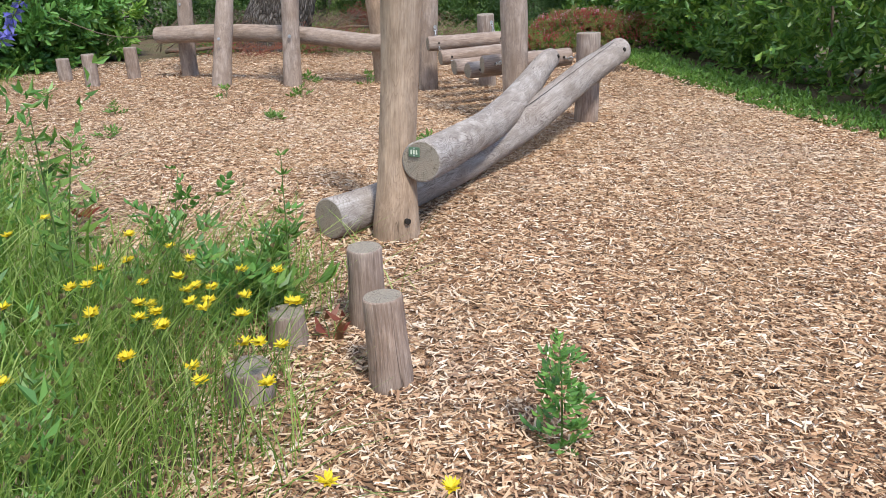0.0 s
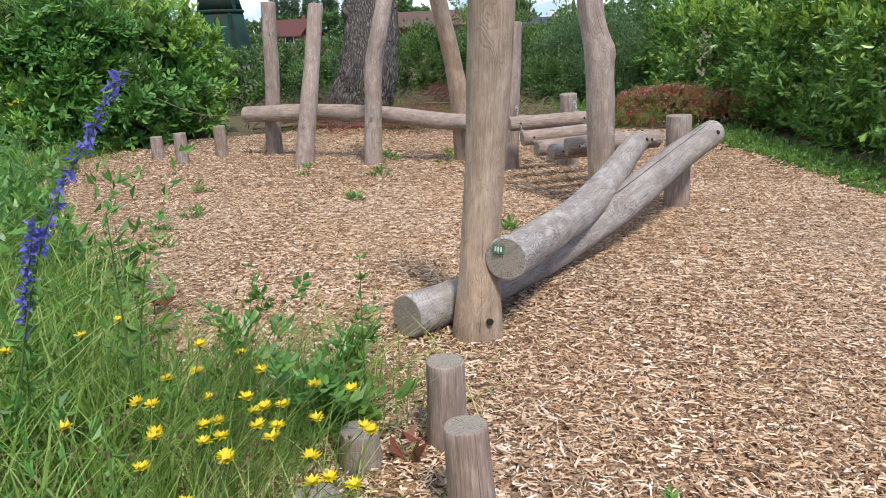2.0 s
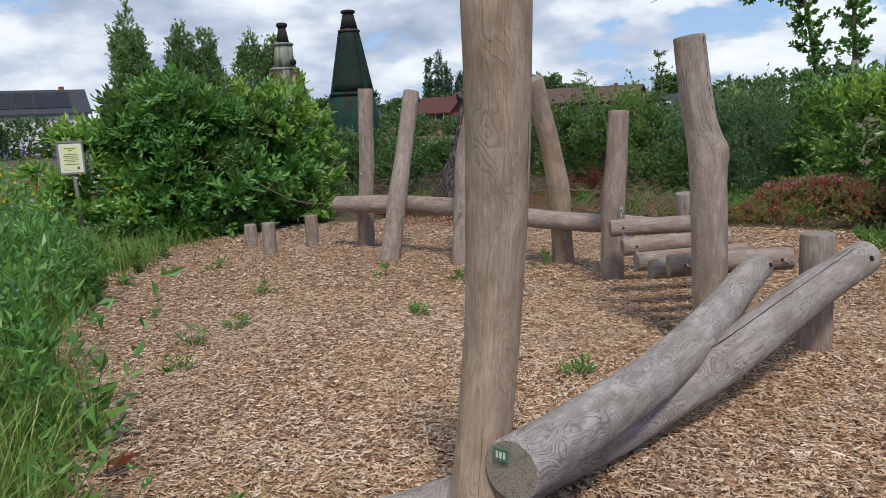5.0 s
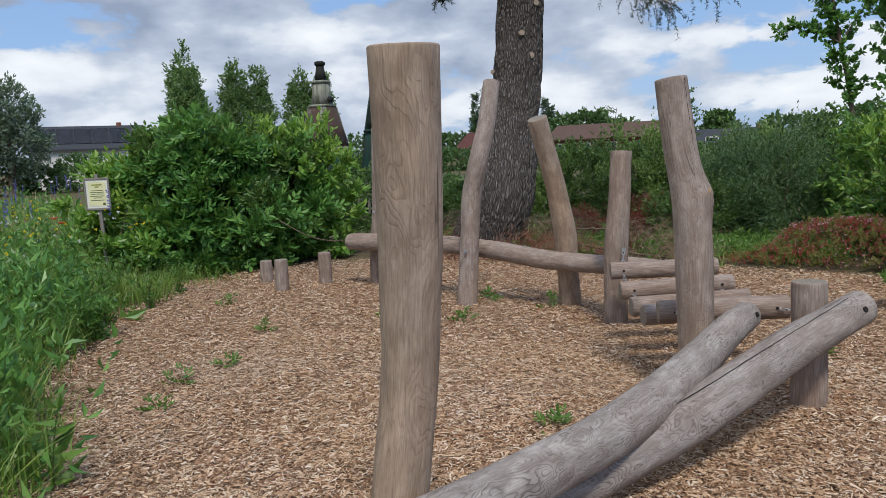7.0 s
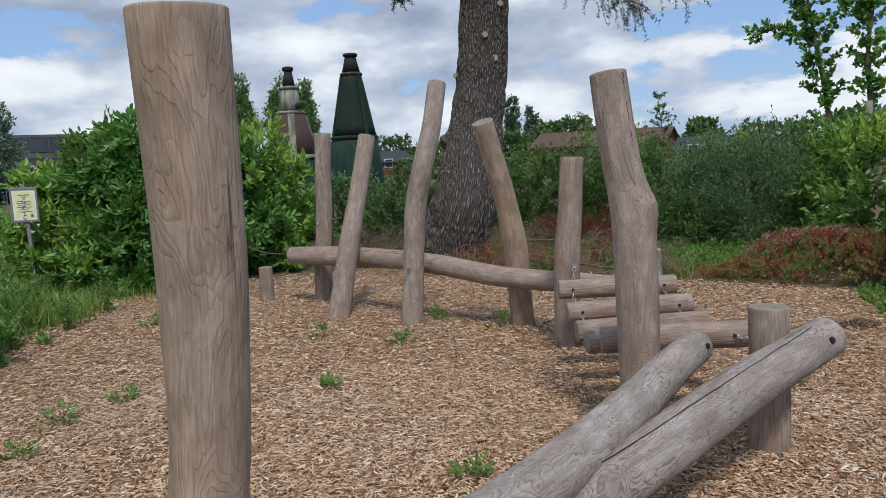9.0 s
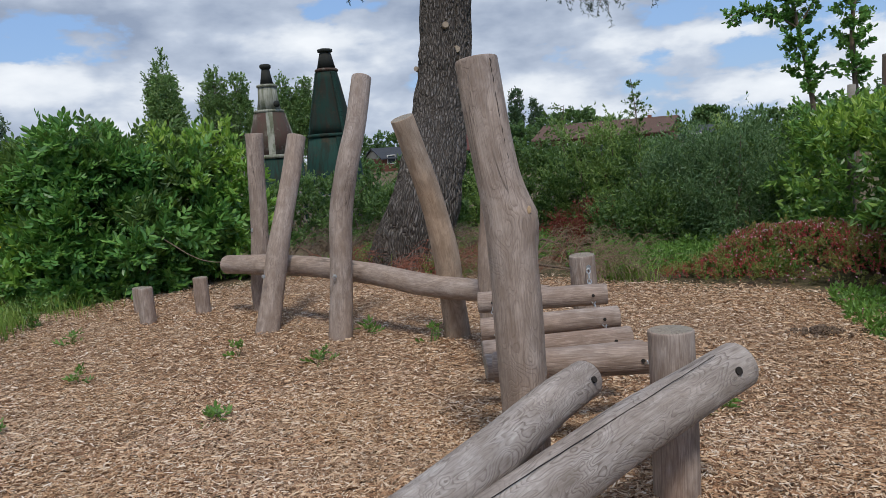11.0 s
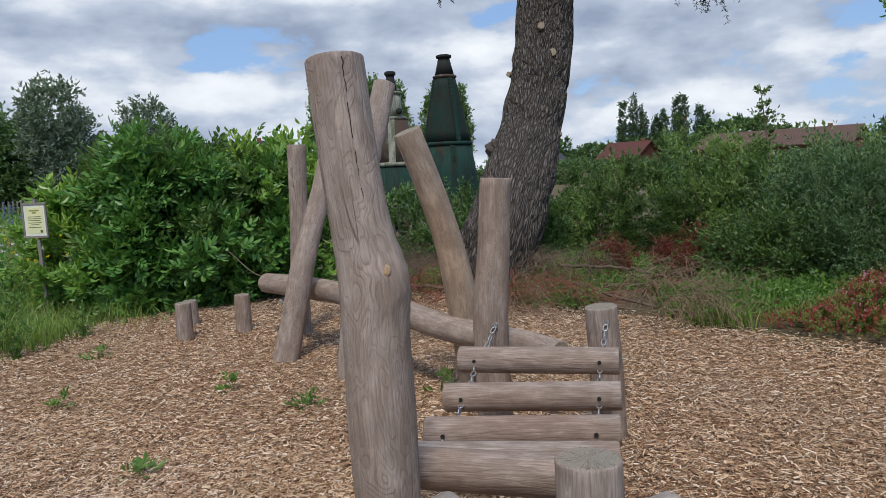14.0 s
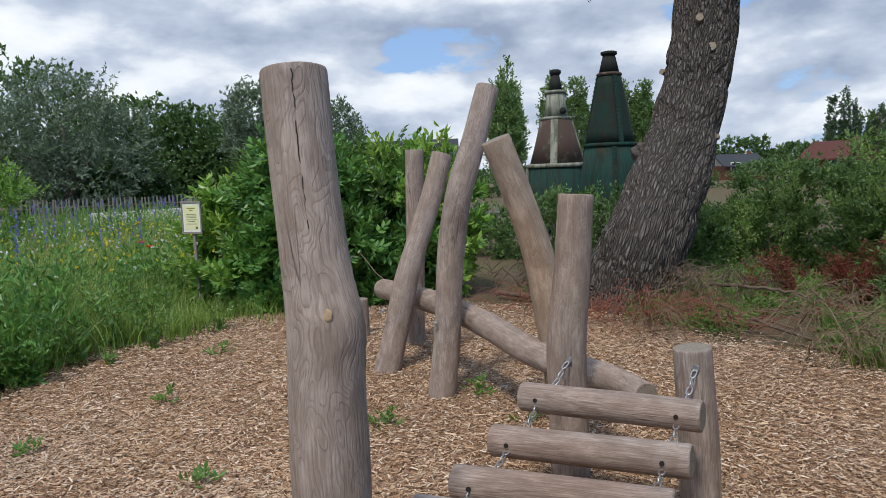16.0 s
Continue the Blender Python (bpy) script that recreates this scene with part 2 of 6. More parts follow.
def chip_bed_material():
    """The packed layer under the loose chips: small splinters in random directions."""
    m = Mat("packed_chips")
    v = m.coord("Object")
    wob = m.node("ShaderNodeVectorMath")
    wob.operation = "ADD"
    m.l.new(v, wob.inputs[0])
    nz = m.node("ShaderNodeTexNoise", Scale=22.0, Detail=2.0)
    m.l.new(v, nz.inputs["Vector"])
    sc = m.node("ShaderNodeVectorMath")
    sc.operation = "SCALE"
    sc.inputs[3].default_value = 0.06
    m.l.new(nz.outputs["Color"], sc.inputs[0])
    m.l.new(sc.outputs[0], wob.inputs[1])
    v1 = m.node("ShaderNodeTexVoronoi", Scale=1.0)
    m.l.new(m.scaled(wob.outputs[0], (95, 34, 40)), v1.inputs["Vector"])
    v2 = m.node("ShaderNodeTexVoronoi", Scale=1.0)
    m.l.new(m.scaled(wob.outputs[0], (30, 100, 40)), v2.inputs["Vector"])
    s1, s2 = m.node("ShaderNodeSeparateColor"), m.node("ShaderNodeSeparateColor")
    m.l.new(v1.outputs["Color"], s1.inputs[0])
    m.l.new(v2.outputs["Color"], s2.inputs[0])
    pick = m.ramp(m.noise(v, 26.0, 2.0), (0.48, 0.0), (0.52, 1.0))
    t = m.mix(pick, s1.outputs[0], s2.outputs[0])
    c = m.ramp(t, (0.0, (0.10, 0.055, 0.033)), (0.3, (0.28, 0.15, 0.08)), (0.65, (0.47, 0.30, 0.18)), (1.0, (0.62, 0.47, 0.33)))
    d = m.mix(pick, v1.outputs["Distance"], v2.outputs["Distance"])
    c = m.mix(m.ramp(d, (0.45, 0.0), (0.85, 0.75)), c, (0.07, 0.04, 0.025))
    m.bump(m.math("SUBTRACT", t, d), 0.8, 0.012)
    return m.done(c, 0.9, spec=0.15)


def ground_material():
    m = Mat("rough_ground")
    v = m.coord("Object")
    n = m.noise(v, 0.8, 6.0, 0.65)
    f = m.noise(v, 30.0, 4.0, 0.7)
    c = m.mix(m.ramp(n, (0.4, 0.0), (0.6, 1.0)), (0.10, 0.07, 0.048), (0.085, 0.10, 0.04))
    c = m.mix(m.ramp(f, (0.4, 0.0), (0.65, 0.8)), c, (0.21, 0.15, 0.10))
    m.bump(m.math("ADD", f, n), 0.8, 0.03)
    return m.done(c, 0.95, spec=0.1)


CHIP, CHIP_BED, GROUND = chip_material(), chip_bed_material(), ground_material()
LEAF_SHRUB = leaf_material("shrub_leaf", (0.055, 0.155, 0.038), (0.115, 0.285, 0.063), (0.235, 0.44, 0.10), 0.4, 0.32)
LEAF_LAUREL = leaf_material("laurel_leaf", (0.055, 0.15, 0.035), (0.13, 0.28, 0.055), (0.34, 0.50, 0.10), 0.34, 0.35)
# hedgerow tones: the dark first tone stands in for shade inside the foliage
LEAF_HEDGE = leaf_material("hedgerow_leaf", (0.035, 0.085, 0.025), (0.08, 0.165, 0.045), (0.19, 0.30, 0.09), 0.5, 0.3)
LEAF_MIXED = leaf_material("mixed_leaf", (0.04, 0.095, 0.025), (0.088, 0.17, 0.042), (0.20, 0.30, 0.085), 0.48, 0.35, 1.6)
LEAF_NEW = leaf_material("new_laurel_leaf", (0.16, 0.30, 0.05), (0.28, 0.44, 0.07), (0.45, 0.58, 0.12), 0.33, 0.4)
LEAF_FAR = leaf_material("far_leaf", (0.045, 0.105, 0.033), (0.085, 0.17, 0.052), (0.15, 0.245, 0.08), 0.55, 0.25, 0.6)
LEAF_DISTANT = leaf_material("distant_leaf", (0.05, 0.095, 0.055), (0.08, 0.14, 0.075), (0.12, 0.19, 0.10), 0.6, 0.2, 0.5)
LEAF_WILLOW = leaf_material("willow_leaf", (0.10, 0.16, 0.10), (0.18, 0.24, 0.17), (0.28, 0.34, 0.26), 0.6, 0.25, 0.7)
LEAF_POPLAR = leaf_material("poplar_leaf", (0.085, 0.165, 0.05), (0.15, 0.26, 0.08), (0.25, 0.36, 0.13), 0.5, 0.25, 0.7)
LEAF_RED = leaf_material("red_leaf", (0.15, 0.025, 0.02), (0.24, 0.06, 0.04), (0.20, 0.14, 0.05), 0.5, 0.3, 3.0, (0.5, 0.1, 0.06))
LEAF_RED_MIX = leaf_material("red_green_leaf", (0.15, 0.23, 0.05), (0.25, 0.29, 0.08), (0.36, 0.20, 0.08), 0.5, 0.3, 1.3, (0.4, 0.3, 0.1))
LEAF_CRIMSON = leaf_material("crimson_leaf", (0.32, 0.05, 0.05), (0.52, 0.09, 0.10), (0.38, 0.24, 0.09), 0.5, 0.3, 2.2, (0.6, 0.12, 0.12))
LEAF_BRIGHT = leaf_material("bright_laurel_leaf", (0.11, 0.25, 0.045), (0.22, 0.41, 0.07), (0.38, 0.54, 0.12), 0.33, 0.38)
LEAF_SAGE = leaf_material("sage_leaf", (0.055, 0.12, 0.05), (0.11, 0.20, 0.085), (0.20, 0.30, 0.14), 0.5, 0.3, 1.8)
LEAF_LIME = leaf_material("lime_leaf", (0.12, 0.21, 0.05), (0.21, 0.33, 0.08), (0.34, 0.44, 0.14), 0.5, 0.35, 1.8)
LEAF_WEED = leaf_material("weed_leaf", (0.075, 0.165, 0.035), (0.13, 0.27, 0.05), (0.22, 0.38, 0.08), 0.45, 0.35)
GRASS = leaf_material("grass_blade", (0.09, 0.18, 0.03), (0.22, 0.36, 0.06), (0.46, 0.54, 0.18), 0.45, 0.4, 1.5)
BUD = leaf_material("closed_bud", (0.10, 0.085, 0.04), (0.17, 0.14, 0.06), (0.30, 0.22, 0.09), 0.6, 0.1)
STRAW = leaf_material("dry_stem", (0.24, 0.19, 0.10), (0.33, 0.27, 0.15), (0.40, 0.35, 0.22), 0.7, 0.2)
CONIFER = leaf_material("cedar_needle", (0.02, 0.04, 0.025), (0.035, 0.06, 0.035), (0.05, 0.08, 0.045), 0.6, 0.1)
YELLOW = leaf_material("yellow_petal", (0.70, 0.50, 0.01), (0.80, 0.62, 0.02), (0.85, 0.70, 0.04), 0.5, 0.3)
BLUE = leaf_material("violet_petal", (0.10, 0.09, 0.42), (0.16, 0.15, 0.55), (0.26, 0.24, 0.66), 0.5, 0.3)
RED = leaf_material("poppy_petal", (0.65, 0.03, 0.01), (0.75, 0.05, 0.015), (0.8, 0.07, 0.02), 0.5, 0.3)
WHITE = leaf_material("white_petal", (0.65, 0.62, 0.62), (0.75, 0.72, 0.72), (0.8, 0.78, 0.78), 0.5, 0.3)
PINK = leaf_material("pink_petal", (0.60, 0.10, 0.24), (0.68, 0.32, 0.42), (0.78, 0.62, 0.66), 0.5, 0.3)
TWIG = simple("dead_twig", (0.15, 0.11, 0.08), 0.9, vary=0.4, scale=5)
TWIG_PALE = simple("pale_twig", (0.25, 0.175, 0.115), 0.85, vary=0.35, scale=5)
TWIG_RED = simple("rust_twig", (0.26, 0.10, 0.065), 0.9, vary=0.4, scale=5)
SOIL = simple("dark_soil", (0.15, 0.105, 0.075), 0.95, vary=0.5, scale=12, bump=0.6)


# ---- builders ----
def part(name, me, material, parent, label=""):
    """Links a mesh (or bmesh) as one mesh object under a thing or part."""
    if isinstance(me, bmesh.types.BMesh):
        d = bpy.data.meshes.new(name)
        me.to_mesh(d)
        me.free()
        me = d
    for mt in material if isinstance(material, (list, tuple)) else [material]:
        me.materials.append(mt)
    ob = new(name, me)
    if parent is not None:
        ob.parent = parent
    if label:
        ob["label"] = label
    return ob


def thing(name, m, label, category, group="", kind=""):
    ob = new(name)
    ob.matrix_world = m if isinstance(m, Matrix) else pose(*m)
    return tagged(ob, label, category, group, kind)


def np_mesh(name, verts, faces, smooth=False):
    """A mesh from numpy arrays; all faces have the same number of corners."""
    verts, faces = np.asarray(verts, np.float32), np.asarray(faces, np.int32)
    k = faces.shape[1]
    me = bpy.data.meshes.new(name)
    me.vertices.add(len(verts))
    me.vertices.foreach_set("co", verts.ravel())
    me.loops.add(faces.size)
    me.loops.foreach_set("vertex_index", faces.ravel())
    me.polygons.add(len(faces))
    me.polygons.foreach_set("loop_start", np.arange(0, faces.size, k, dtype=np.int32))
    me.polygons.foreach_set("loop_total", np.full(len(faces), k, np.int32))
    me.polygons.foreach_set("use_smooth", np.full(len(faces), smooth))
    me.update()
    me.validate()
    return me


def spline(pts, n):
    """n points on a smooth curve through pts (Catmull-Rom), of any width."""
    p = np.array(pts, float)
    p = np.vstack([2 * p[0] - p[1], p, 2 * p[-1] - p[-2]])
    out = []
    for u in np.linspace(0, len(p) - 3 - 1e-9, n):
        i, f = int(u), u - int(u)
        a, b, c, d = p[i:i + 4]
        out.append(0.5 * (2 * b + (c - a) * f + (2 * a - 5 * b + 4 * c - d) * f * f + (3 * b - a - 3 * c + d) * f ** 3))
    return np.array(out)


def tube(rows, seg=20, rings=30, lump=0.0, seed=0, cap=True, round_end=0.012, freq=2.2):
    """A log through rows of (x, y, z, radius): side faces (slot 0), cut ends (slot 1), straightened coordinates in 'grain'."""
    rr = spline(rows, rings)
    c, rad = rr[:, :3], rr[:, 3]
    t = np.gradient(c, axis=0)
    t /= np.linalg.norm(t, axis=1)[:, None]
    along = np.concatenate([[0], np.cumsum(np.linalg.norm(np.diff(c, axis=0), axis=1))])
    ref = np.array([1.0, 0, 0]) if abs(t[0][0]) < 0.7 else np.array([0, 1.0, 0])
    bm = bmesh.new()
    lay = bm.verts.layers.float_vector.new("grain")
    loops = []

    def ring(ci, ti, r, s):
        u = ref - ti * (ref @ ti)
        u /= np.linalg.norm(u)
        w = np.cross(ti, u)
        vs = []
        for k in range(seg):
            a = 2 * math.pi * k / seg
            d = u * math.cos(a) + w * math.sin(a)
            q = 1 + lump * noise.noise(Vector((math.cos(a) * 0.8 + seed * 3.7, math.sin(a) * 0.8, s * freq + seed)))
            v = bm.verts.new(ci + d * r * q)
            v[lay] = (r * math.cos(a), r * math.sin(a), s)
            vs.append(v)
        return vs

    e = min(round_end, rad[0] * 0.5)
    if cap:
        loops.append(ring(c[0], t[0], rad[0] - e, 0))
        loops.append(ring(c[0] + t[0] * e * 0.3, t[0], rad[0] - e * 0.3, e * 0.3))
        c = c.copy()
        c[0], c[-1] = c[0] + t[0] * e, c[-1] - t[-1] * e
    for i in range(rings):
        loops.append(ring(c[i], t[i], rad[i], along[i]))
    if cap:
        loops.append(ring(c[-1] + t[-1] * e * 0.7, t[-1], rad[-1] - e * 0.3, along[-1]))
        loops.append(ring(c[-1] + t[-1] * e, t[-1], rad[-1] - e, along[-1]))
    for a, b in zip(loops, loops[1:]):
        for k in range(seg):
            f = bm.faces.new((a[k], a[(k + 1) % seg], b[(k + 1) % seg], b[k]))
            f.smooth = True
    if cap:
        for vs, flip in ((loops[0], True), (loops[-1], False)):
            inner = []
            mid = sum((v.co for v in vs), Vector()) / seg
            dup = []
            for v in vs:
                n = bm.verts.new(v.co)
                n[lay] = v[lay]
                dup.append(n)
            cv = bm.verts.new(mid)
            cv[lay] = (0, 0, vs[0][lay][2])
            for k in range(seg):
                tri = (dup[k], dup[(k + 1) % seg], cv)
                f = bm.faces.new(tri[::-1] if flip else tri)
                f.material_index = 1
    return bm


def box(bm, lo, hi, bevel=0.0):
    r = bmesh.ops.create_cube(bm, size=1.0)
    for v in r["verts"]:
        v.co = Vector([lo[i] + (v.co[i] + 0.5) * (hi[i] - lo[i]) for i in range(3)])
    if bevel:
        es = {e for v in r["verts"] for e in v.link_edges}
        bmesh.ops.bevel(bm, geom=list(es), offset=bevel, segments=1, affect="EDGES")
    return bm


def basis_from(d, rng):
    """Two unit vectors across each of the unit vectors d."""
    h = rng.normal(size=d.shape)
    u = np.cross(d, h)
    u /= np.linalg.norm(u, axis=1)[:, None] + 1e-9
    return u, np.cross(d, u)


def leaves_mesh(name, base, direc, side, length, width, fold=0.25, droop=0.15):
    """Folded, pointed leaves from their bases along direc; side is the leaf's width direction."""
    n = len(base)
    length, width = np.broadcast_to(length, n)[:, None], np.broadcast_to(width, n)[:, None]
    nor = np.cross(direc, side)
    b = base
    tip = base + direc * length - nor * length * droop
    mid = base + direc * length * 0.45
    lft = mid + side * width * 0.5 + nor * width * fold
    rgt = mid - side * width * 0.5 + nor * width * fold
    v = np.stack([b, rgt, tip, lft], 1).reshape(-1, 3)
    i = np.arange(n)[:, None] * 4
    f = np.concatenate([i + [0, 1, 2], i + [0, 2, 3]], 1).reshape(-1, 3)
    return np_mesh(name, v, f)


def oval_leaves_mesh(name, base, direc, side, length, width, fold=0.18, droop=0.12):
    """Broad oval leaves with a folded midrib, widest beyond the middle."""
    n = len(base)
    length, width = np.broadcast_to(length, n)[:, None], np.broadcast_to(width, n)[:, None]
    nor = np.cross(direc, side)

    def at(u, s):
        return base + direc * length * u + side * width * s * 0.5 + nor * (width * fold * abs(s) - length * droop * u * u)

    v = np.stack([at(0.0, 0), at(0.3, -0.85), at(0.68, -0.9), at(1.0, 0), at(0.68, 0.9), at(0.3, 0.85)], 1).reshape(-1, 3)
    i = np.arange(n)[:, None] * 6
    f = np.concatenate([i + [0, 1, 2], i + [0, 2, 3], i + [0, 3, 4], i + [0, 4, 5]], 1).reshape(-1, 3)
    return np_mesh(name, v, f)


def pinnate(rng, base, direc, side, length, width):
    """Splits each leaf into a terminal leaflet and two drooping pairs."""
    nor = np.cross(direc, side)
    out = []
    L = length[:, None]
    for s, k in ((0.4, -1), (0.4, 1), (0.68, -1), (0.68, 1), (0.85, 0)):
        b = base + direc * L * s - nor * L * 0.12 * s * s
        d = unit(direc * (0.62 if k else 1.0) + side * 0.8 * k - nor * 0.18 + 0.12 * rng.normal(size=base.shape))
        sd = unit(np.cross(nor, d))
        out.append((b, d, sd, length * 0.46, width))
    return [np.concatenate(c) for c in zip(*out)]


def unit(v):
    return v / (np.linalg.norm(v, axis=-1, keepdims=True) + 1e-9)


def shoots(rng, origin, direc, per, shoot, leaf, wide, spread=1.0, face=0.0):
    """Leaves along shoots: arrays of base, direction, side, length, width."""
    n = len(origin)
    s = rng.random((n, per))
    L = shoot * (0.6 + 0.8 * rng.random((n, 1)))
    base = origin[:, None] + direc[:, None] * (s * L)[..., None]
    r = rng.normal(size=(n, per, 3))
    d = unit(direc[:, None] * (0.55 + 0.5 * s[..., None]) + spread * unit(r) + np.array([0, 0, -0.12]))
    up = np.array([0, 0, 0.7]) + 0.9 * face * direc[:, None] + 0.5 * rng.normal(size=(n, per, 3))
    side = unit(np.cross(d, up))
    k = 0.65 + 0.7 * rng.random((n, per))
    return base.reshape(-1, 3), d.reshape(-1, 3), side.reshape(-1, 3), (leaf * k).ravel(), (wide * k).ravel()


def lobes_shell(rng, lobes, n, inner=0.72, rough=0.14, floor=0.02):
    """Points and outward directions in the outer shell of a union of ellipsoids (x, y, z, rx, ry, rz)."""
    lb = np.array(lobes, float)
    area = (lb[:, 3] * lb[:, 4] + lb[:, 3] * lb[:, 5] + lb[:, 4] * lb[:, 5])
    out_p, out_d, have = [], [], 0
    while have < n:
        k = rng.choice(len(lb), size=n, p=area / area.sum())
        d = unit(rng.normal(size=(n, 3)))
        rad = inner + (1 - inner) * rng.random(n) ** 0.5
        wob = 1 + rough * (np.sin(d[:, 0] * 9 + k * 2.1) * np.sin(d[:, 1] * 8 + k) + np.sin(d[:, 2] * 11 + k * 0.7) * 0.7)
        p = lb[k, :3] + d * lb[k, 3:] * (rad * wob)[:, None]
        ok = p[:, 2] > floor
        for j in range(len(lb)):
            q = (p - lb[j, :3]) / lb[j, 3:]
            ok &= (np.linalg.norm(q, axis=1) > inner * 0.86) | (k == j)
        nrm = unit(d / lb[k, 3:])
        out_p.append(p[ok])
        out_d.append(nrm[ok])
        have += int(ok.sum())
    return np.concatenate(out_p)[:n], np.concatenate(out_d)[:n]


def twigs_mesh(name, segs, seg=5):
    """Thin tapered stems from a list of (points, radius at start, radius at end)."""
    vs, fs, o = [], [], 0
    for pts, r0, r1 in segs:
        p = np.array(pts, float)
        m = len(p)
        t = unit(np.gradient(p, axis=0))
        ref = np.array([0.31, 0.77, 0.55])
        u = unit(np.cross(t, ref))
        w = np.cross(t, u)
        a = np.arange(seg) * 2 * math.pi / seg
        r = np.linspace(r0, r1, m)[:, None, None]
        ring = p[:, None] + r * (u[:, None] * np.cos(a)[None, :, None] + w[:, None] * np.sin(a)[None, :, None])
        vs.append(ring.reshape(-1, 3))
        i = np.arange(m - 1)[:, None] * seg
        k = np.arange(seg)[None]
        q = np.stack([i + k, i + (k + 1) % seg, i + seg + (k + 1) % seg, i + seg + k], -1).reshape(-1, 4)
        fs.append(q + o)
        o += m * seg
    return np_mesh(name, np.concatenate(vs), np.concatenate(fs), True)


def bush(name, at, lobes, n, per, shoot, leaf, wide, material, label, category, seed, up=0.35, spread=0.9, stems=14, group="", inner=0.72, kind="", clump=9, form="", fresh=0, rough=0.18, young=None, tall=1.1):
    """A shrub: a crown of leafy shoots over lobes, and stems from the ground."""
    rng = np.random.default_rng(seed)
    th = thing(name, (*at, 0), label, category, group, kind)
    m = max(4, n // clump)
    cp, cd = lobes_shell(rng, lobes, m, inner + 0.1, rough)
    cd = unit(cd + np.array([0, 0, up]) + 0.3 * rng.normal(size=cd.shape))
    cp = cp + cd * rng.gamma(2.0, shoot * 0.2, (m, 1)) * np.where(rng.random((m, 1)) < 0.3, 1.4, 0.6)
    r = np.array(lobes)[:, 3:].min() * 0.14
    p = np.repeat(cp, clump, 0) + rng.normal(0, r, (m * clump, 3)) * np.array([1, 1, 0.75])
    p[:, 2] = np.maximum(p[:, 2], 0.03)
    d = unit(np.repeat(cd, clump, 0) + 0.4 * rng.normal(size=p.shape))
    q, e = lobes_shell(rng, lobes, n // 6, 0.6, 0.1)
    p, d = np.concatenate([p, q]), np.concatenate([d, unit(e + 0.5 * rng.normal(size=e.shape))])
    arr = shoots(rng, p, d, per, shoot, leaf, wide, spread, 1.0)
    if form == "pinnate":
        arr = pinnate(rng, *arr)
    part("foliage", (oval_leaves_mesh if form else leaves_mesh)("foliage", *arr), material, th)
    if fresh:
        # upright young shoots standing out of the top
        q, e = lobes_shell(rng, lobes, fresh * 4, 0.93, rough)
        q, e = q[e[:, 2] > 0.35][:fresh], e[e[:, 2] > 0.35][:fresh]
        e = unit(e * 0.4 + np.array([0, 0, 1.0]) + 0.2 * rng.normal(size=e.shape))
        arr = shoots(rng, q, e, 9, shoot * tall, leaf * 0.95, wide * 0.9, 0.8, 0.3)
        if form == "pinnate":
            arr = pinnate(rng, *arr)
        tagged(part("young_growth", (oval_leaves_mesh if form else leaves_mesh)("young_growth", *arr), young or LEAF_MIXED, th, "crimson young leaves" if young is LEAF_CRIMSON else "bright yellow-green young leaves"), kind="stuff")
    segs = []
    for k in range(stems):
        lb = lobes[k % len(lobes)]
        b = np.array([lb[0] + rng.normal() * 0.25 * lb[3], lb[1] + rng.normal() * 0.25 * lb[4], -0.05])
        e = np.array([lb[0], lb[1], lb[2]]) + rng.normal(size=3) * np.array(lb[3:]) * 0.5
        e[2] = max(e[2], 0.3)
        m = (b + e) / 2 + rng.normal(size=3) * 0.08
        segs.append((spline([b, m, e], 7), 0.022, 0.006))
    if segs:
        tagged(part("stem_cluster", twigs_mesh("stem_cluster", segs), TWIG, th), kind="stuff")
    return th


def in_poly(x, y, poly):
    """Which of the points (arrays) lie inside the polygon."""
    inside = np.zeros(x.shape, bool)
    for (x0, y0), (x1, y1) in zip(poly, poly[1:] + poly[:1]):
        c = (y0 > y) != (y1 > y)
        inside ^= c & (x < (x1 - x0) * (y - y0) / (y1 - y0 + 1e-12) + x0)
    return inside


# ---- ground ----
CHIP_EDGE = [(-0.75, -3), (-0.6, 1.6), (-0.85, 2.8), (-1.7, 3.7), (-2.4, 4.7), (-3.9, 5.8), (-4.7, 7.0), (-5.6, 8.1), (-5.5, 9.0), (-6.2, 10.0),
             (-5.9, 11.0), (-5.0, 12.0), (-3.6, 13.0), (-2.4, 13.2), (-0.5, 12.6), (0.3, 12.4), (1.4, 12.1), (2.1, 11.9), (2.8, 11.6),
             (2.95, 10.6), (3.2, 8.9), (3.45, 7.3), (3.9, 6.2), (4.3, 4.0), (4.6, -3)]


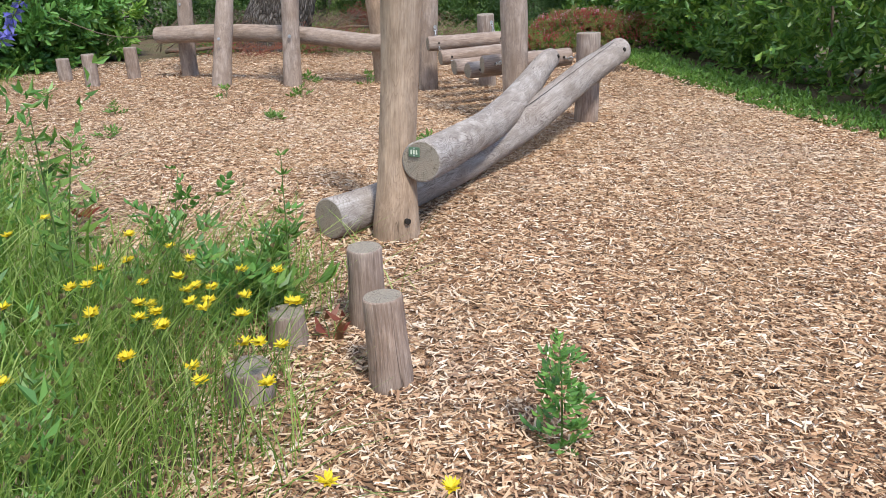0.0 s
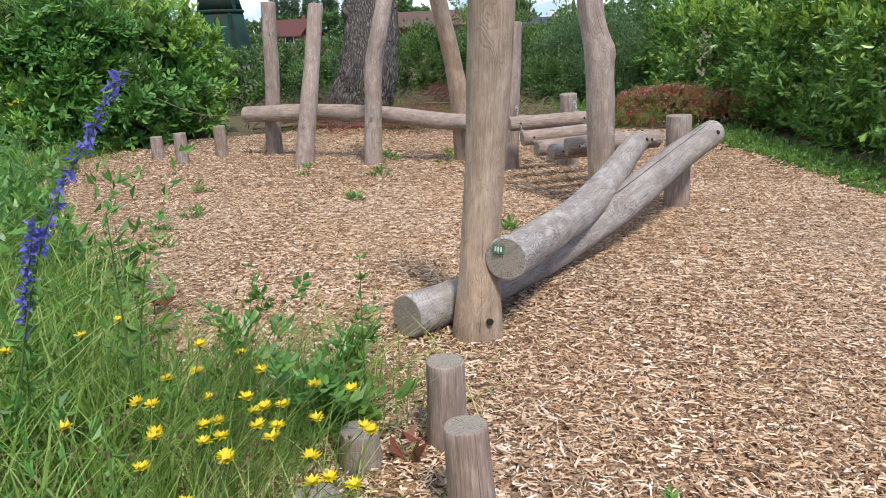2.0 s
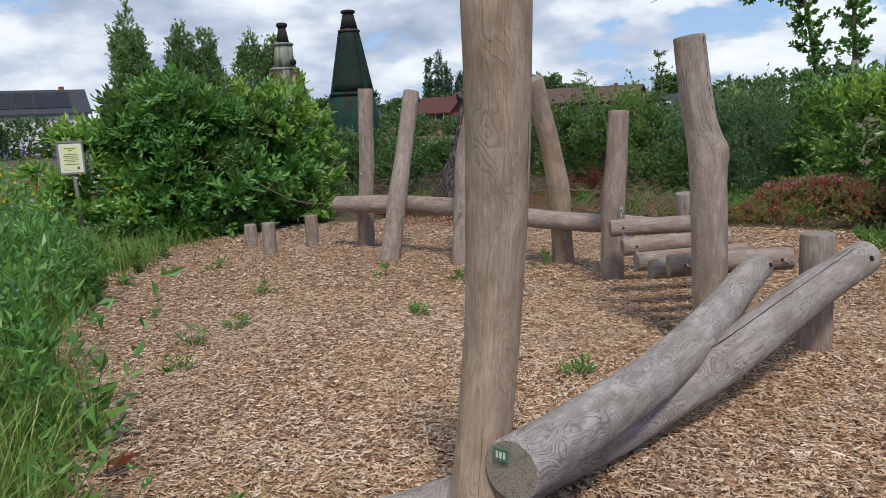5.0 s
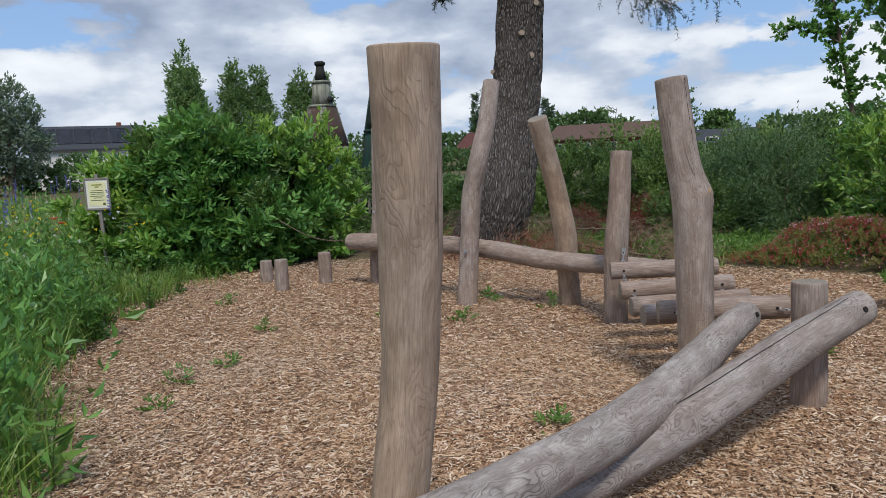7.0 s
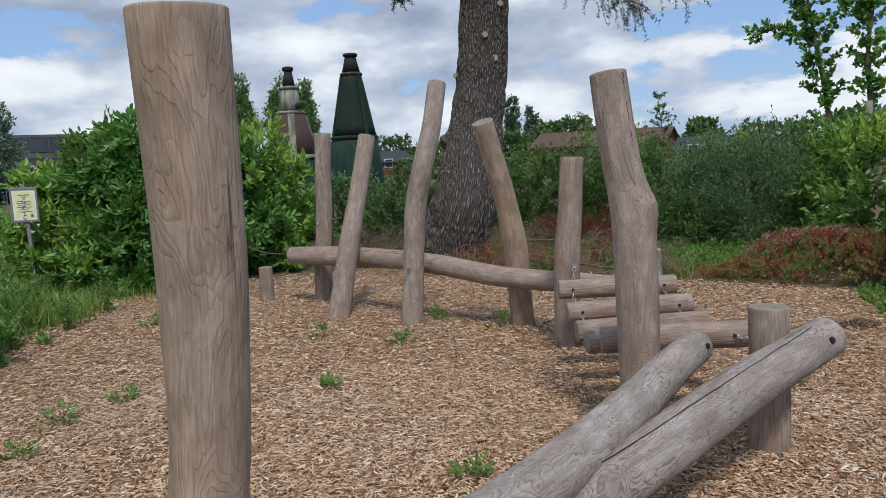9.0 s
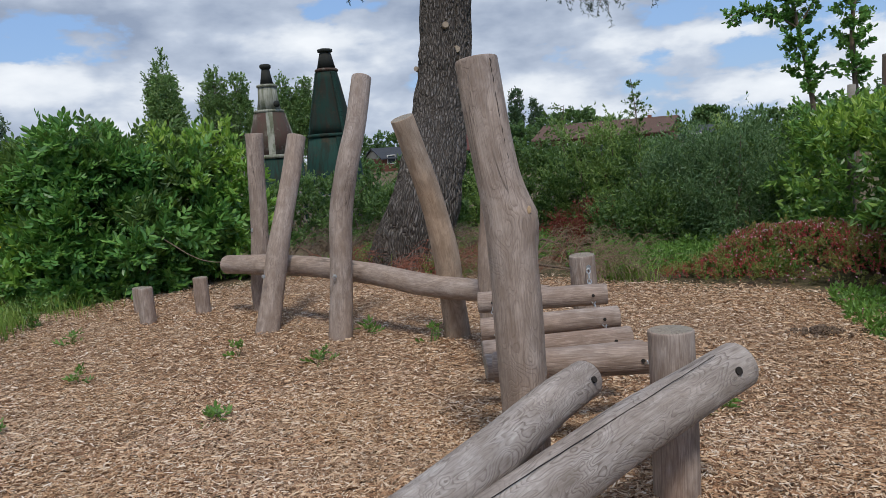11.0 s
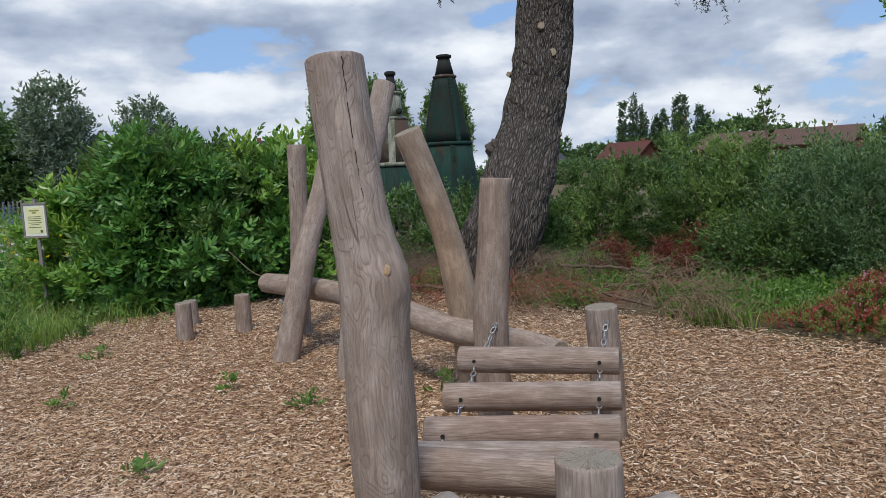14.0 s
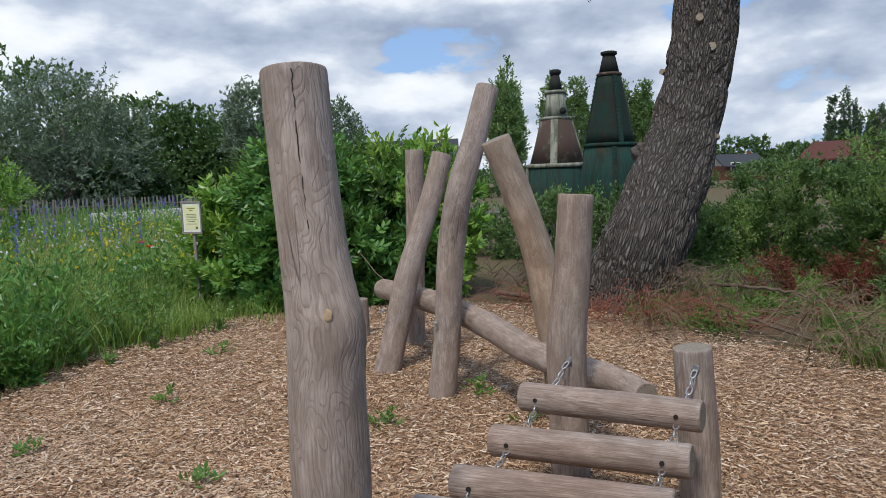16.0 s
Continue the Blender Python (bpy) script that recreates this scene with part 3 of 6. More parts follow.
def build_ground():
    bm = bmesh.new()
    bmesh.ops.create_grid(bm, x_segments=60, y_segments=60, size=600)
    for v in bm.verts:
        # finer cells near the playground
        v.co.x, v.co.y = math.copysign(abs(v.co.x / 600) ** 2.2 * 600, v.co.x), math.copysign(abs(v.co.y / 600) ** 2.2 * 600, v.co.y) + 8
        v.co.z = -0.03
    tagged(part("ground", bm, GROUND, None, "dark soil and rough grass around the play area"), category="ground", kind="structure")
    xs, ys = np.arange(-6.6, 5.0, 0.1), np.arange(-3.2, 13.6, 0.1)
    X, Y = np.meshgrid(xs, ys, indexing="ij")
    jx = X + 0.12 * np.sin(Y * 5.1) + 0.08 * np.sin(Y * 11 + X * 3)
    jy = Y + 0.12 * np.sin(X * 4.7) + 0.08 * np.sin(X * 13 + Y * 2)
    ok = in_poly(jx, jy, CHIP_EDGE)
    Z = np.array([[0.012 * noise.noise(Vector((x * 1.3, y * 1.3, 0))) + 0.006 * noise.noise(Vector((x * 6, y * 6, 2))) for y in ys] for x in xs]) - 0.012
    idx = np.arange(X.size).reshape(X.shape)
    cell = ok[:-1, :-1] & ok[1:, :-1] & ok[1:, 1:] & ok[:-1, 1:]
    q = np.stack([idx[:-1, :-1], idx[1:, :-1], idx[1:, 1:], idx[:-1, 1:]], -1)[cell]
    me = np_mesh("chip_bed", np.stack([X, Y, Z], -1).reshape(-1, 3), q, True)
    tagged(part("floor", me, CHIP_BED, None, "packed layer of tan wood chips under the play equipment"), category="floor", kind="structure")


def build_chips():
    """Loose splinters: low three-sided wedges, thickest where the path runs."""
    rng = np.random.default_rng(3)

    def scatter(n, x0, x1, y0, y1):
        x, y = rng.uniform(x0, x1, n), rng.uniform(y0, y1, n)
        ok = in_poly(x + 0.15 * np.sin(y * 5.1), y + 0.15 * np.sin(x * 4.7), CHIP_EDGE)
        return np.stack([x[ok], y[ok]], 1)

    near = scatter(190000, -2.6, 4.2, 0.9, 8.0)
    far = scatter(185000, -6.4, 4.4, 4.5, 13.4)
    near[:, 0] -= np.where(near[:, 0] < -1.7, np.abs(rng.normal(0, 0.5, len(near))), 0)
    near[:, 1] -= np.where(near[:, 1] < 1.3, np.abs(rng.normal(0, 0.3, len(near))), 0)
    far = np.concatenate([far, scatter(40000, -0.8, 4.6, -3.0, 1.0)])
    ring = np.array(CHIP_EDGE)
    k = rng.integers(1, len(ring) - 1, 22000)
    edge = ring[k] + (ring[k + 1] - ring[k]) * rng.random((22000, 1)) + rng.normal(0, 0.16, (22000, 2))
    p = np.concatenate([near, far, edge])
    n = len(p)
    L = rng.gamma(4.0, 0.0064, n) + 0.011
    W = 0.004 + 0.0075 * rng.random(n) ** 1.5
    H = W * rng.uniform(0.12, 0.4, n)
    a = rng.uniform(0, 2 * math.pi, n)
    tilt = rng.normal(0, 0.16, n)
    z = 0.002 + 0.012 * rng.random(n) ** 1.5
    dx = np.stack([np.cos(a) * np.cos(tilt), np.sin(a) * np.cos(tilt), np.sin(tilt)], 1)
    dy = np.stack([-np.sin(a), np.cos(a), rng.normal(0, 0.45, n)], 1)
    c = np.concatenate([p, z[:, None]], 1)
    h, w = (L / 2)[:, None] * dx, (W / 2)[:, None] * dy
    k = rng.uniform(0.35, 1.0, (n, 1))
    up = np.stack([0 * H, 0 * H, H], 1)
    side = w * rng.uniform(-0.7, 0.7, (n, 1))
    v = np.stack([c - h - w, c - h + w, c + h + w * k, c + h - w * k, c - h * 0.85 + up + side, c + h * 0.85 + up + side * k], 1).reshape(-1, 3)
    i = np.arange(n)[:, None] * 6
    f = np.concatenate([i + [0, 3, 5], i + [0, 5, 4], i + [2, 1, 4], i + [2, 4, 5]], 1)
    # those far off are tilted flakes
    back = i[len(near):]
    f = np.concatenate([f[:len(near)].reshape(-1, 3), np.concatenate([back + [0, 3, 2], back + [0, 2, 1]], 1).reshape(-1, 3)])
    tagged(part("wood_chips", np_mesh("wood_chips", v, f), CHIP, None), "loose tan and reddish splintered wood chips covering the ground", "wood chips", kind="stuff")


build_ground()


# ---- play equipment ----
def hole_disc(at, normal, r, parent, name="bolt_hole"):
    """A drilled hole: a near-black plug, its colour standing for the shade inside."""
    n = Vector(normal).normalized()
    q = n.to_track_quat("Z", "Y").to_matrix().to_4x4()
    bm = bmesh.new()
    bmesh.ops.create_cone(bm, cap_ends=True, segments=14, radius1=r * 0.9, radius2=r, depth=0.02, matrix=Matrix.Translation(Vector(at) - n * 0.006) @ q)
    return part(name, bm, HOLE, parent, "dark drilled hole")


def bolt_head(at, normal, r, parent):
    n = Vector(normal).normalized()
    q = n.to_track_quat("Z", "Y").to_matrix().to_4x4()
    bm = bmesh.new()
    bmesh.ops.create_cone(bm, cap_ends=True, segments=16, radius1=r * 1.5, radius2=r * 1.4, depth=0.006, matrix=Matrix.Translation(at) @ q)
    bmesh.ops.create_cone(bm, cap_ends=True, segments=8, radius1=r * 0.85, radius2=r * 0.6, depth=0.018, matrix=Matrix.Translation(Vector(at) + n * 0.009) @ q)
    return part("bolt", bm, STEEL, parent, "galvanised bolt with washer")


def log_thing(name, rows, label, category, seed, material=None, group="", lump=0.06, seg=26, rings=44, round_end=0.008, knobs=()):
    """A log lying or standing along rows of (x, y, z, radius). knobs: swellings as (x, y, z, reach, amount)."""
    th = thing(name, (rows[0][0], rows[0][1], 0), label, category, group)
    o = Vector(th.location)
    loc = [(x - o.x, y - o.y, z, r) for x, y, z, r in rows]
    bm = tube(loc, seg, rings, lump, seed, True, round_end)
    for kx, ky, kz, reach, amount in knobs:
        c = Vector((kx - o.x, ky - o.y, kz))
        axis = min((Vector(r[:3]) for r in spline(loc, 60)), key=lambda a: (a - c).length)
        out = (c - axis).normalized()
        for v in bm.verts:
            w = math.exp(-((v.co - c).length / reach) ** 2)
            v.co += out * amount * w * (1 + 0.35 * noise.noise(v.co * 30))
    part("trunk", bm, [material or WOOD, END], th)
    return th


POSTS = "upright climbing posts"

def bark_material():
    """Deeply furrowed grey-brown conifer bark: long plates with dark cracks."""
    m = Mat("furrowed_bark")
    g = m.attr("grain")
    v = m.node("ShaderNodeTexVoronoi", Scale=1.0)
    v.feature = "DISTANCE_TO_EDGE"
    wob = m.node("ShaderNodeTexNoise", Scale=7.0, Detail=3.0)
    m.l.new(g, wob.inputs["Vector"])
    ad = m.node("ShaderNodeMixRGB", Fac=0.035)
    ad.blend_type = "ADD"
    m.l.new(g, ad.inputs[1])
    m.l.new(wob.outputs["Color"], ad.inputs[2])
    m.l.new(m.scaled(ad.outputs[0], (30, 30, 6.0)), v.inputs["Vector"])
    edge = m.math("MULTIPLY", m.ramp(v.outputs["Distance"], (0.0, 0.0), (0.26, 1.0)), m.ramp(m.noise(m.scaled(g, (45, 45, 9)), 1.0, 4.0, 0.6), (0.32, 0.35), (0.55, 1.0)))
    fine = m.noise(m.scaled(g, (60, 60, 12)), 1.0, 5.0, 0.65)
    c = m.mix(m.ramp(fine, (0.3, 0.0), (0.7, 1.0)), (0.14, 0.12, 0.107), (0.33, 0.30, 0.275))
    c = m.mix(m.math("SUBTRACT", 1.0, edge), c, (0.075, 0.062, 0.053))
    m.bump(m.math("ADD", edge, m.math("MULTIPLY", fine, 0.5)), 1.0, 0.05)
    return m.done(c, 0.95, spec=0.1)


def streaked_metal(name, base, streak, rust):
    """Old painted sheet metal with vertical runs and rust."""
    m = Mat(name)
    v = m.coord("Object")
    runs = m.noise(m.scaled(v, (9, 9, 0.8)), 1.0, 5.0, 0.65, 0.3)
    spots = m.noise(v, 3.0, 6.0, 0.7)
    c = m.mix(m.ramp(runs, (0.42, 0.0), (0.62, 1.0)), base, streak)
    c = m.mix(m.ramp(spots, (0.55, 0.0), (0.7, 0.8)), c, rust)
    m.bump(m.math("ADD", runs, spots), 0.25, 0.02)
    return m.done(c, 0.8, 0.05, 0.2)


def tile_material(name, a, b2, scale):
    """Roof tiles seen from afar: rows with per-tile tone."""
    m = Mat(name)
    v = m.coord("Object")
    br = m.node("ShaderNodeTexBrick", Scale=scale, Color1=a, Color2=b2, Mortar=tuple(x * 0.5 for x in a))
    m.l.new(v, br.inputs["Vector"])
    c = m.mix(m.math("MULTIPLY", m.noise(v, 0.7, 4.0), 0.4), br.outputs[0], tuple(x * 0.6 for x in b2))
    return m.done(c, 0.85, spec=0.2)


BARK = bark_material()
GREEN_METAL = streaked_metal("green_painted_iron", (0.011, 0.034, 0.026), (0.022, 0.022, 0.017), (0.045, 0.035, 0.022))
GREEN_TEAL = streaked_metal("teal_painted_iron", (0.014, 0.05, 0.04), (0.018, 0.026, 0.019), (0.05, 0.036, 0.022))
RUST_METAL = streaked_metal("rusted_iron", (0.085, 0.05, 0.04), (0.075, 0.06, 0.045), (0.20, 0.19, 0.16))
WHITE_METAL = streaked_metal("flaking_white_iron", (0.31, 0.31, 0.26), (0.13, 0.14, 0.09), (0.06, 0.075, 0.045))
BLACK_METAL = streaked_metal("black_iron", (0.022, 0.024, 0.022), (0.03, 0.03, 0.025), (0.04, 0.035, 0.03))
RED_TILE = tile_material("red_roof_tile", (0.15, 0.06, 0.05), (0.11, 0.045, 0.04), 6.0)
BROWN_TILE = tile_material("brown_roof_tile", (0.16, 0.10, 0.08), (0.12, 0.075, 0.06), 6.0)
SLATE = tile_material("slate_roof", (0.07, 0.075, 0.085), (0.055, 0.06, 0.07), 6.0)
SOLAR = simple("solar_panel", (0.02, 0.025, 0.045), 0.2, 0.1, 0.2, 2)
BRICK = tile_material("red_brick", (0.28, 0.12, 0.08), (0.22, 0.09, 0.06), 9.0)
RENDERED = simple("white_render", (0.68, 0.66, 0.62), 0.85, vary=0.08, scale=2)
GLASS = simple("window_glass", (0.03, 0.04, 0.05), 0.08, 0.0, 0.1, 2, 0.0, 0.6)
GREYWOOD = simple("silvered_timber", (0.22, 0.20, 0.175), 0.85, vary=0.25, scale=14, bump=0.4)
PAPER = simple("notice_paper", (0.74, 0.72, 0.42), 0.6, vary=0.05, scale=6, bump=0.0)
PAPER_EDGE = simple("notice_border", (0.75, 0.74, 0.66), 0.6, vary=0.05, scale=6, bump=0.0)
INK = simple("printed_ink", (0.10, 0.12, 0.05), 0.7, vary=0.2, bump=0.0)
INK_OLIVE = simple("olive_heading", (0.28, 0.30, 0.05), 0.7, vary=0.2, bump=0.0)


def crack_part(parent, rows, width=0.004):
    """A long drying crack: a thin thread let into the surface, coloured as the shade inside."""
    pts = spline(rows, 40)
    segs = []
    for i in range(39):
        segs.append(pts[i])
    rng = np.random.default_rng(len(rows))
    p = np.array(segs)
    p[:, :2] += rng.normal(0, 0.0016, (len(p), 2))
    me = twigs_mesh("crack", [(p, width * 0.6, width * 0.4)], 5)
    part("crack", me, HOLE, parent, "long dark drying crack")


def build_posts():
    a = log_thing("wooden_post", [(-0.01, 4.07, -0.2, 0.135), (-0.01, 4.08, 0.02, 0.134), (-0.005, 4.10, 0.14, 0.124), (0.005, 4.15, 0.36, 0.106), (0.02, 4.195, 0.6, 0.103), (0.04, 4.235, 0.9, 0.106), (0.06, 4.232, 1.2, 0.108), (0.08, 4.22, 1.5, 0.112), (0.1, 4.18, 2.04, 0.119)],
                  "tall tan debarked robinia post with a cut top and swirling grain", "post", 1, group=POSTS, rings=60)
    hole_disc((0.075, -0.102, 0.115), (0.6, -0.8, 0), 0.017, a)
    k = log_thing("wooden_post", [(0.90, 6.83, -0.2, 0.108), (0.895, 6.83, 0.0, 0.108), (0.889, 6.832, 0.3, 0.109), (0.882, 6.834, 0.6, 0.112), (0.874, 6.836, 0.9, 0.116), (0.86, 6.841, 1.15, 0.114), (0.831, 6.849, 1.4, 0.106), (0.795, 6.86, 1.6, 0.102), (0.758, 6.864, 1.85, 0.10), (0.728, 6.87, 2.09, 0.099)],
                  "grey-tan leaning robinia post with a knotty swelling halfway up", "post", 2, WOOD_GREY, group=POSTS, rings=90, seg=40, knobs=[(0.93, 6.87, 1.33, 0.13, 0.04), (0.93, 6.79, 1.36, 0.07, 0.012)])
    crack_part(k, [(-0.087, -0.018, 2.08), (-0.059, -0.024, 1.85), (-0.020, -0.029, 1.6), (0.013, -0.032, 1.45)], 0.0032)
    bm = bmesh.new()
    bmesh.ops.create_icosphere(bm, subdivisions=2, radius=0.016)
    for v in bm.verts:
        v.co = Matrix.Rotation(-0.6, 3, "Z") @ Vector((v.co.x * 0.3, v.co.y * 0.7, v.co.z * 1.2)) * (1 + 0.35 * noise.noise(v.co * 60)) + Vector((0.064, -0.035, 1.385))
    part("knot_scar", bm, simple("fresh_knot", (0.48, 0.33, 0.19), 0.8, vary=0.3, scale=60), k, "pale broken knot")
    p5 = log_thing("wooden_post", [(0.055, 8.99, -0.2, 0.115), (0.053, 8.99, 0.0, 0.114), (0.057, 8.976, 0.4, 0.112), (0.07, 8.957, 0.8, 0.114), (0.102, 8.978, 1.2, 0.102), (0.115, 9.008, 1.63, 0.099)],
                   "shorter upright weathered post holding the chain bars", "post", 3, WOOD_GREY, group=POSTS)
    p4 = log_thing("wooden_post", [(-0.53, 9.75, -0.2, 0.118), (-0.538, 9.71, 0.0, 0.118), (-0.545, 9.64, 0.4, 0.115), (-0.558, 9.57, 0.8, 0.12), (-0.615, 9.52, 1.2, 0.108), (-0.685, 9.41, 1.6, 0.102), (-0.752, 9.27, 1.99, 0.10)],
                   "tan bent post leaning outwards beside the balance beam", "post", 4, group=POSTS, round_end=0.006)
    p3 = log_thing("wooden_post", [(-1.665, 9.49, -0.2, 0.118), (-1.663, 9.515, 0.0, 0.116), (-1.65, 9.575, 0.4, 0.108), (-1.63, 9.6, 0.8, 0.108), (-1.602, 9.62, 1.2, 0.11), (-1.51, 9.63, 1.6, 0.106), (-1.44, 9.735, 2.0, 0.096), (-1.42, 9.9, 2.44, 0.094)],
                   "tallest slender post with a gentle double bend", "post", 5, WOOD_GREY, group=POSTS)
    p2 = log_thing("wooden_post", [(-2.64, 9.62, -0.2, 0.13), (-2.616, 9.695, 0.0, 0.126), (-2.573, 9.80, 0.4, 0.115), (-2.53, 9.89, 0.8, 0.112), (-2.505, 10.04, 1.2, 0.103), (-2.495, 10.22, 1.6, 0.10), (-2.472, 10.34, 1.96, 0.10)],
                   "pale post leaning over the balance beam with silvery sides", "post", 6, WOOD_GREY, group=POSTS)
    p1 = log_thing("wooden_post", [(-3.31, 10.62, -0.2, 0.115), (-3.31, 10.61, 0.3, 0.112), (-3.25, 10.61, 1.0, 0.10), (-3.201, 10.612, 2.04, 0.098)],
                   "slim upright post at the end of the balance beam", "post", 7, WOOD_GREY, group=POSTS)
    for p, at in ((p1, (0.03, -0.105, 0.95)), (p2, (0.09, 0.0, 0.57)), (p3, (0.03, -0.04, 0.6)), (p5, (0.01, -0.125, 0.72))):
        bolt_head(at, (0.35, -0.94, 0), 0.014, p)
    for p, at in ((p4, (0.03, -0.24, 1.05)), (p4, (-0.06, -0.32, 1.42))):
        hole_disc(at, (0.2, -0.98, 0), 0.011, p, "knot")
    log_thing("support_post", [(1.56, 6.98, -0.2, 0.109), (1.56, 6.99, 0.3, 0.108), (1.55, 7.0, 0.79, 0.104)],
              "short round support post with a chamfered grey top", "post", 8, WOOD_PLAIN, group="short support posts", lump=0.03, round_end=0.007)
    log_thing("support_post", [(0.76, 9.2, -0.2, 0.105), (0.755, 9.19, 0.3, 0.104), (0.735, 9.16, 0.82, 0.10)],
              "short round support post at the far end of the chain bars", "post", 9, WOOD_PLAIN, group="short support posts", lump=0.03, round_end=0.007)


def number_plate(parent, at, normal):
    """A small green plate with two screws and an unreadable mark."""
    n = Vector(normal).normalized()
    m = Matrix.Translation(at) @ n.to_track_quat("Z", "Y").to_matrix().to_4x4()
    bm = bmesh.new()
    box(bm, (-0.032, -0.026, 0), (0.032, 0.026, 0.004), 0.002)
    bm.transform(m)
    pl = part("number_plate", bm, PLATE, parent, "small dark green number plate")
    for k in range(3):
        bm = bmesh.new()
        box(bm, (-0.02 + k * 0.015, -0.012, 0.004), (-0.011 + k * 0.015, 0.012, 0.0052))
        bm.transform(m)
        part("marking", bm, PLATE_MARK, pl)
    for y in (-0.02, 0.02):
        bm = bmesh.new()
        bmesh.ops.create_cone(bm, cap_ends=True, segments=10, radius1=0.004, radius2=0.003, depth=0.004, matrix=m @ Matrix.Translation((0, y, 0.005)))
        part("screw", bm, STEEL, pl)


def build_logs():
    l1 = log_thing("balance_log", [(0.145, 4.02, 0.435, 0.113), (0.28, 4.4, 0.40, 0.113), (0.44, 4.85, 0.375, 0.115), (0.60, 5.28, 0.365, 0.118), (0.77, 5.72, 0.40, 0.116), (0.93, 6.12, 0.48, 0.106), (1.08, 6.5, 0.565, 0.096), (1.19, 6.80, 0.60, 0.09)],
                   "upper curved balance log with silver-grey swirling grain and cut ends", "log", 11, WOOD_SWIRL, "balance logs", rings=90, seg=36, round_end=0.009)
    number_plate(l1, (-0.035, 0.008, 0.05 + 0.435), (-0.36, -0.93, 0.1))
    hole_disc((0.155, 0.235, 0.463), (0.9, -0.4, 0.25), 0.017, l1)
    hole_disc((1.101, 2.676, 0.631), (0.84, -0.36, 0.40), 0.015, l1)
    l2 = log_thing("balance_log", [(-0.375, 4.03, 0.118, 0.116), (-0.08, 4.4, 0.105, 0.115), (0.32, 4.95, 0.13, 0.115), (0.66, 5.4, 0.21, 0.118), (0.99, 5.83, 0.33, 0.122), (1.25, 6.2, 0.43, 0.122), (1.5, 6.55, 0.53, 0.118), (1.84, 7.0, 0.635, 0.106)],
                   "lower balance log rising from the chips with a long crack", "log", 12, WOOD_SWIRL, "balance logs", rings=90, seg=36)
    hole_disc((2.216, 2.802, 0.657), (0.68, -0.61, 0.40), 0.018, l2)
    crack_part(l2, [(0.724, 0.856, 0.25), (1.054, 1.356, 0.342), (1.374, 1.776, 0.455), (1.644, 2.146, 0.553), (1.904, 2.496, 0.647), (2.154, 2.846, 0.733)])
    f = log_thing("balance_beam", [(-3.62, 10.44, 0.565, 0.108), (-3.0, 10.258, 0.59, 0.112), (-2.3, 10.06, 0.60, 0.108), (-1.5, 9.815, 0.572, 0.105), (-0.8, 9.56, 0.507, 0.102), (-0.3, 9.41, 0.49, 0.098), (0.1, 9.32, 0.49, 0.092), (0.46, 9.16, 0.50, 0.08)],
                  "long bowed balance beam bolted to the leaning posts", "beam", 13, WOOD_GREY, rings=80, round_end=0.008)
    bolt_head((2.9, -0.945, 0.5), (0.3, -0.95, 0), 0.013, f)


def build_stumps():
    for k, (x, y, h, r, lx, ly) in enumerate([(0.07, 2.55, 0.335, 0.076, -0.018, 0.02), (-0.06, 3.02, 0.345, 0.076, 0.0, 0.0), (-0.37, 2.86, 0.14, 0.075, 0, 0), (-0.43, 2.47, 0.12, 0.085, 0, 0)]):
        log_thing("stepping_stump", [(x, y, -0.15, r * 1.08), (x, y, 0.0, r * 1.08), (x + lx / 2, y + ly / 2, h / 2, r), (x + lx, y + ly, h, r * 0.96)],
                  "tan stepping stump set upright in the wood chips" if h > 0.3 else "low stepping stump half hidden by weeds", "stump", 20 + k, WOOD_PLAIN, "stepping stumps", 0.03, 28, 16, 0.006)
    for k, (x, y, h) in enumerate([(-4.35, 9.88, 0.40), (-4.02, 10.42, 0.42), (-4.98, 10.44, 0.29)]):
        log_thing("stepping_stump", [(x, y, -0.15, 0.09), (x, y, h / 2, 0.088), (x, y, h, 0.084)],
                  "grey-tan stepping stump beside the big shrub", "stump", 30 + k, WOOD_PLAIN, "stepping stumps", 0.03, 20, 12, 0.008)


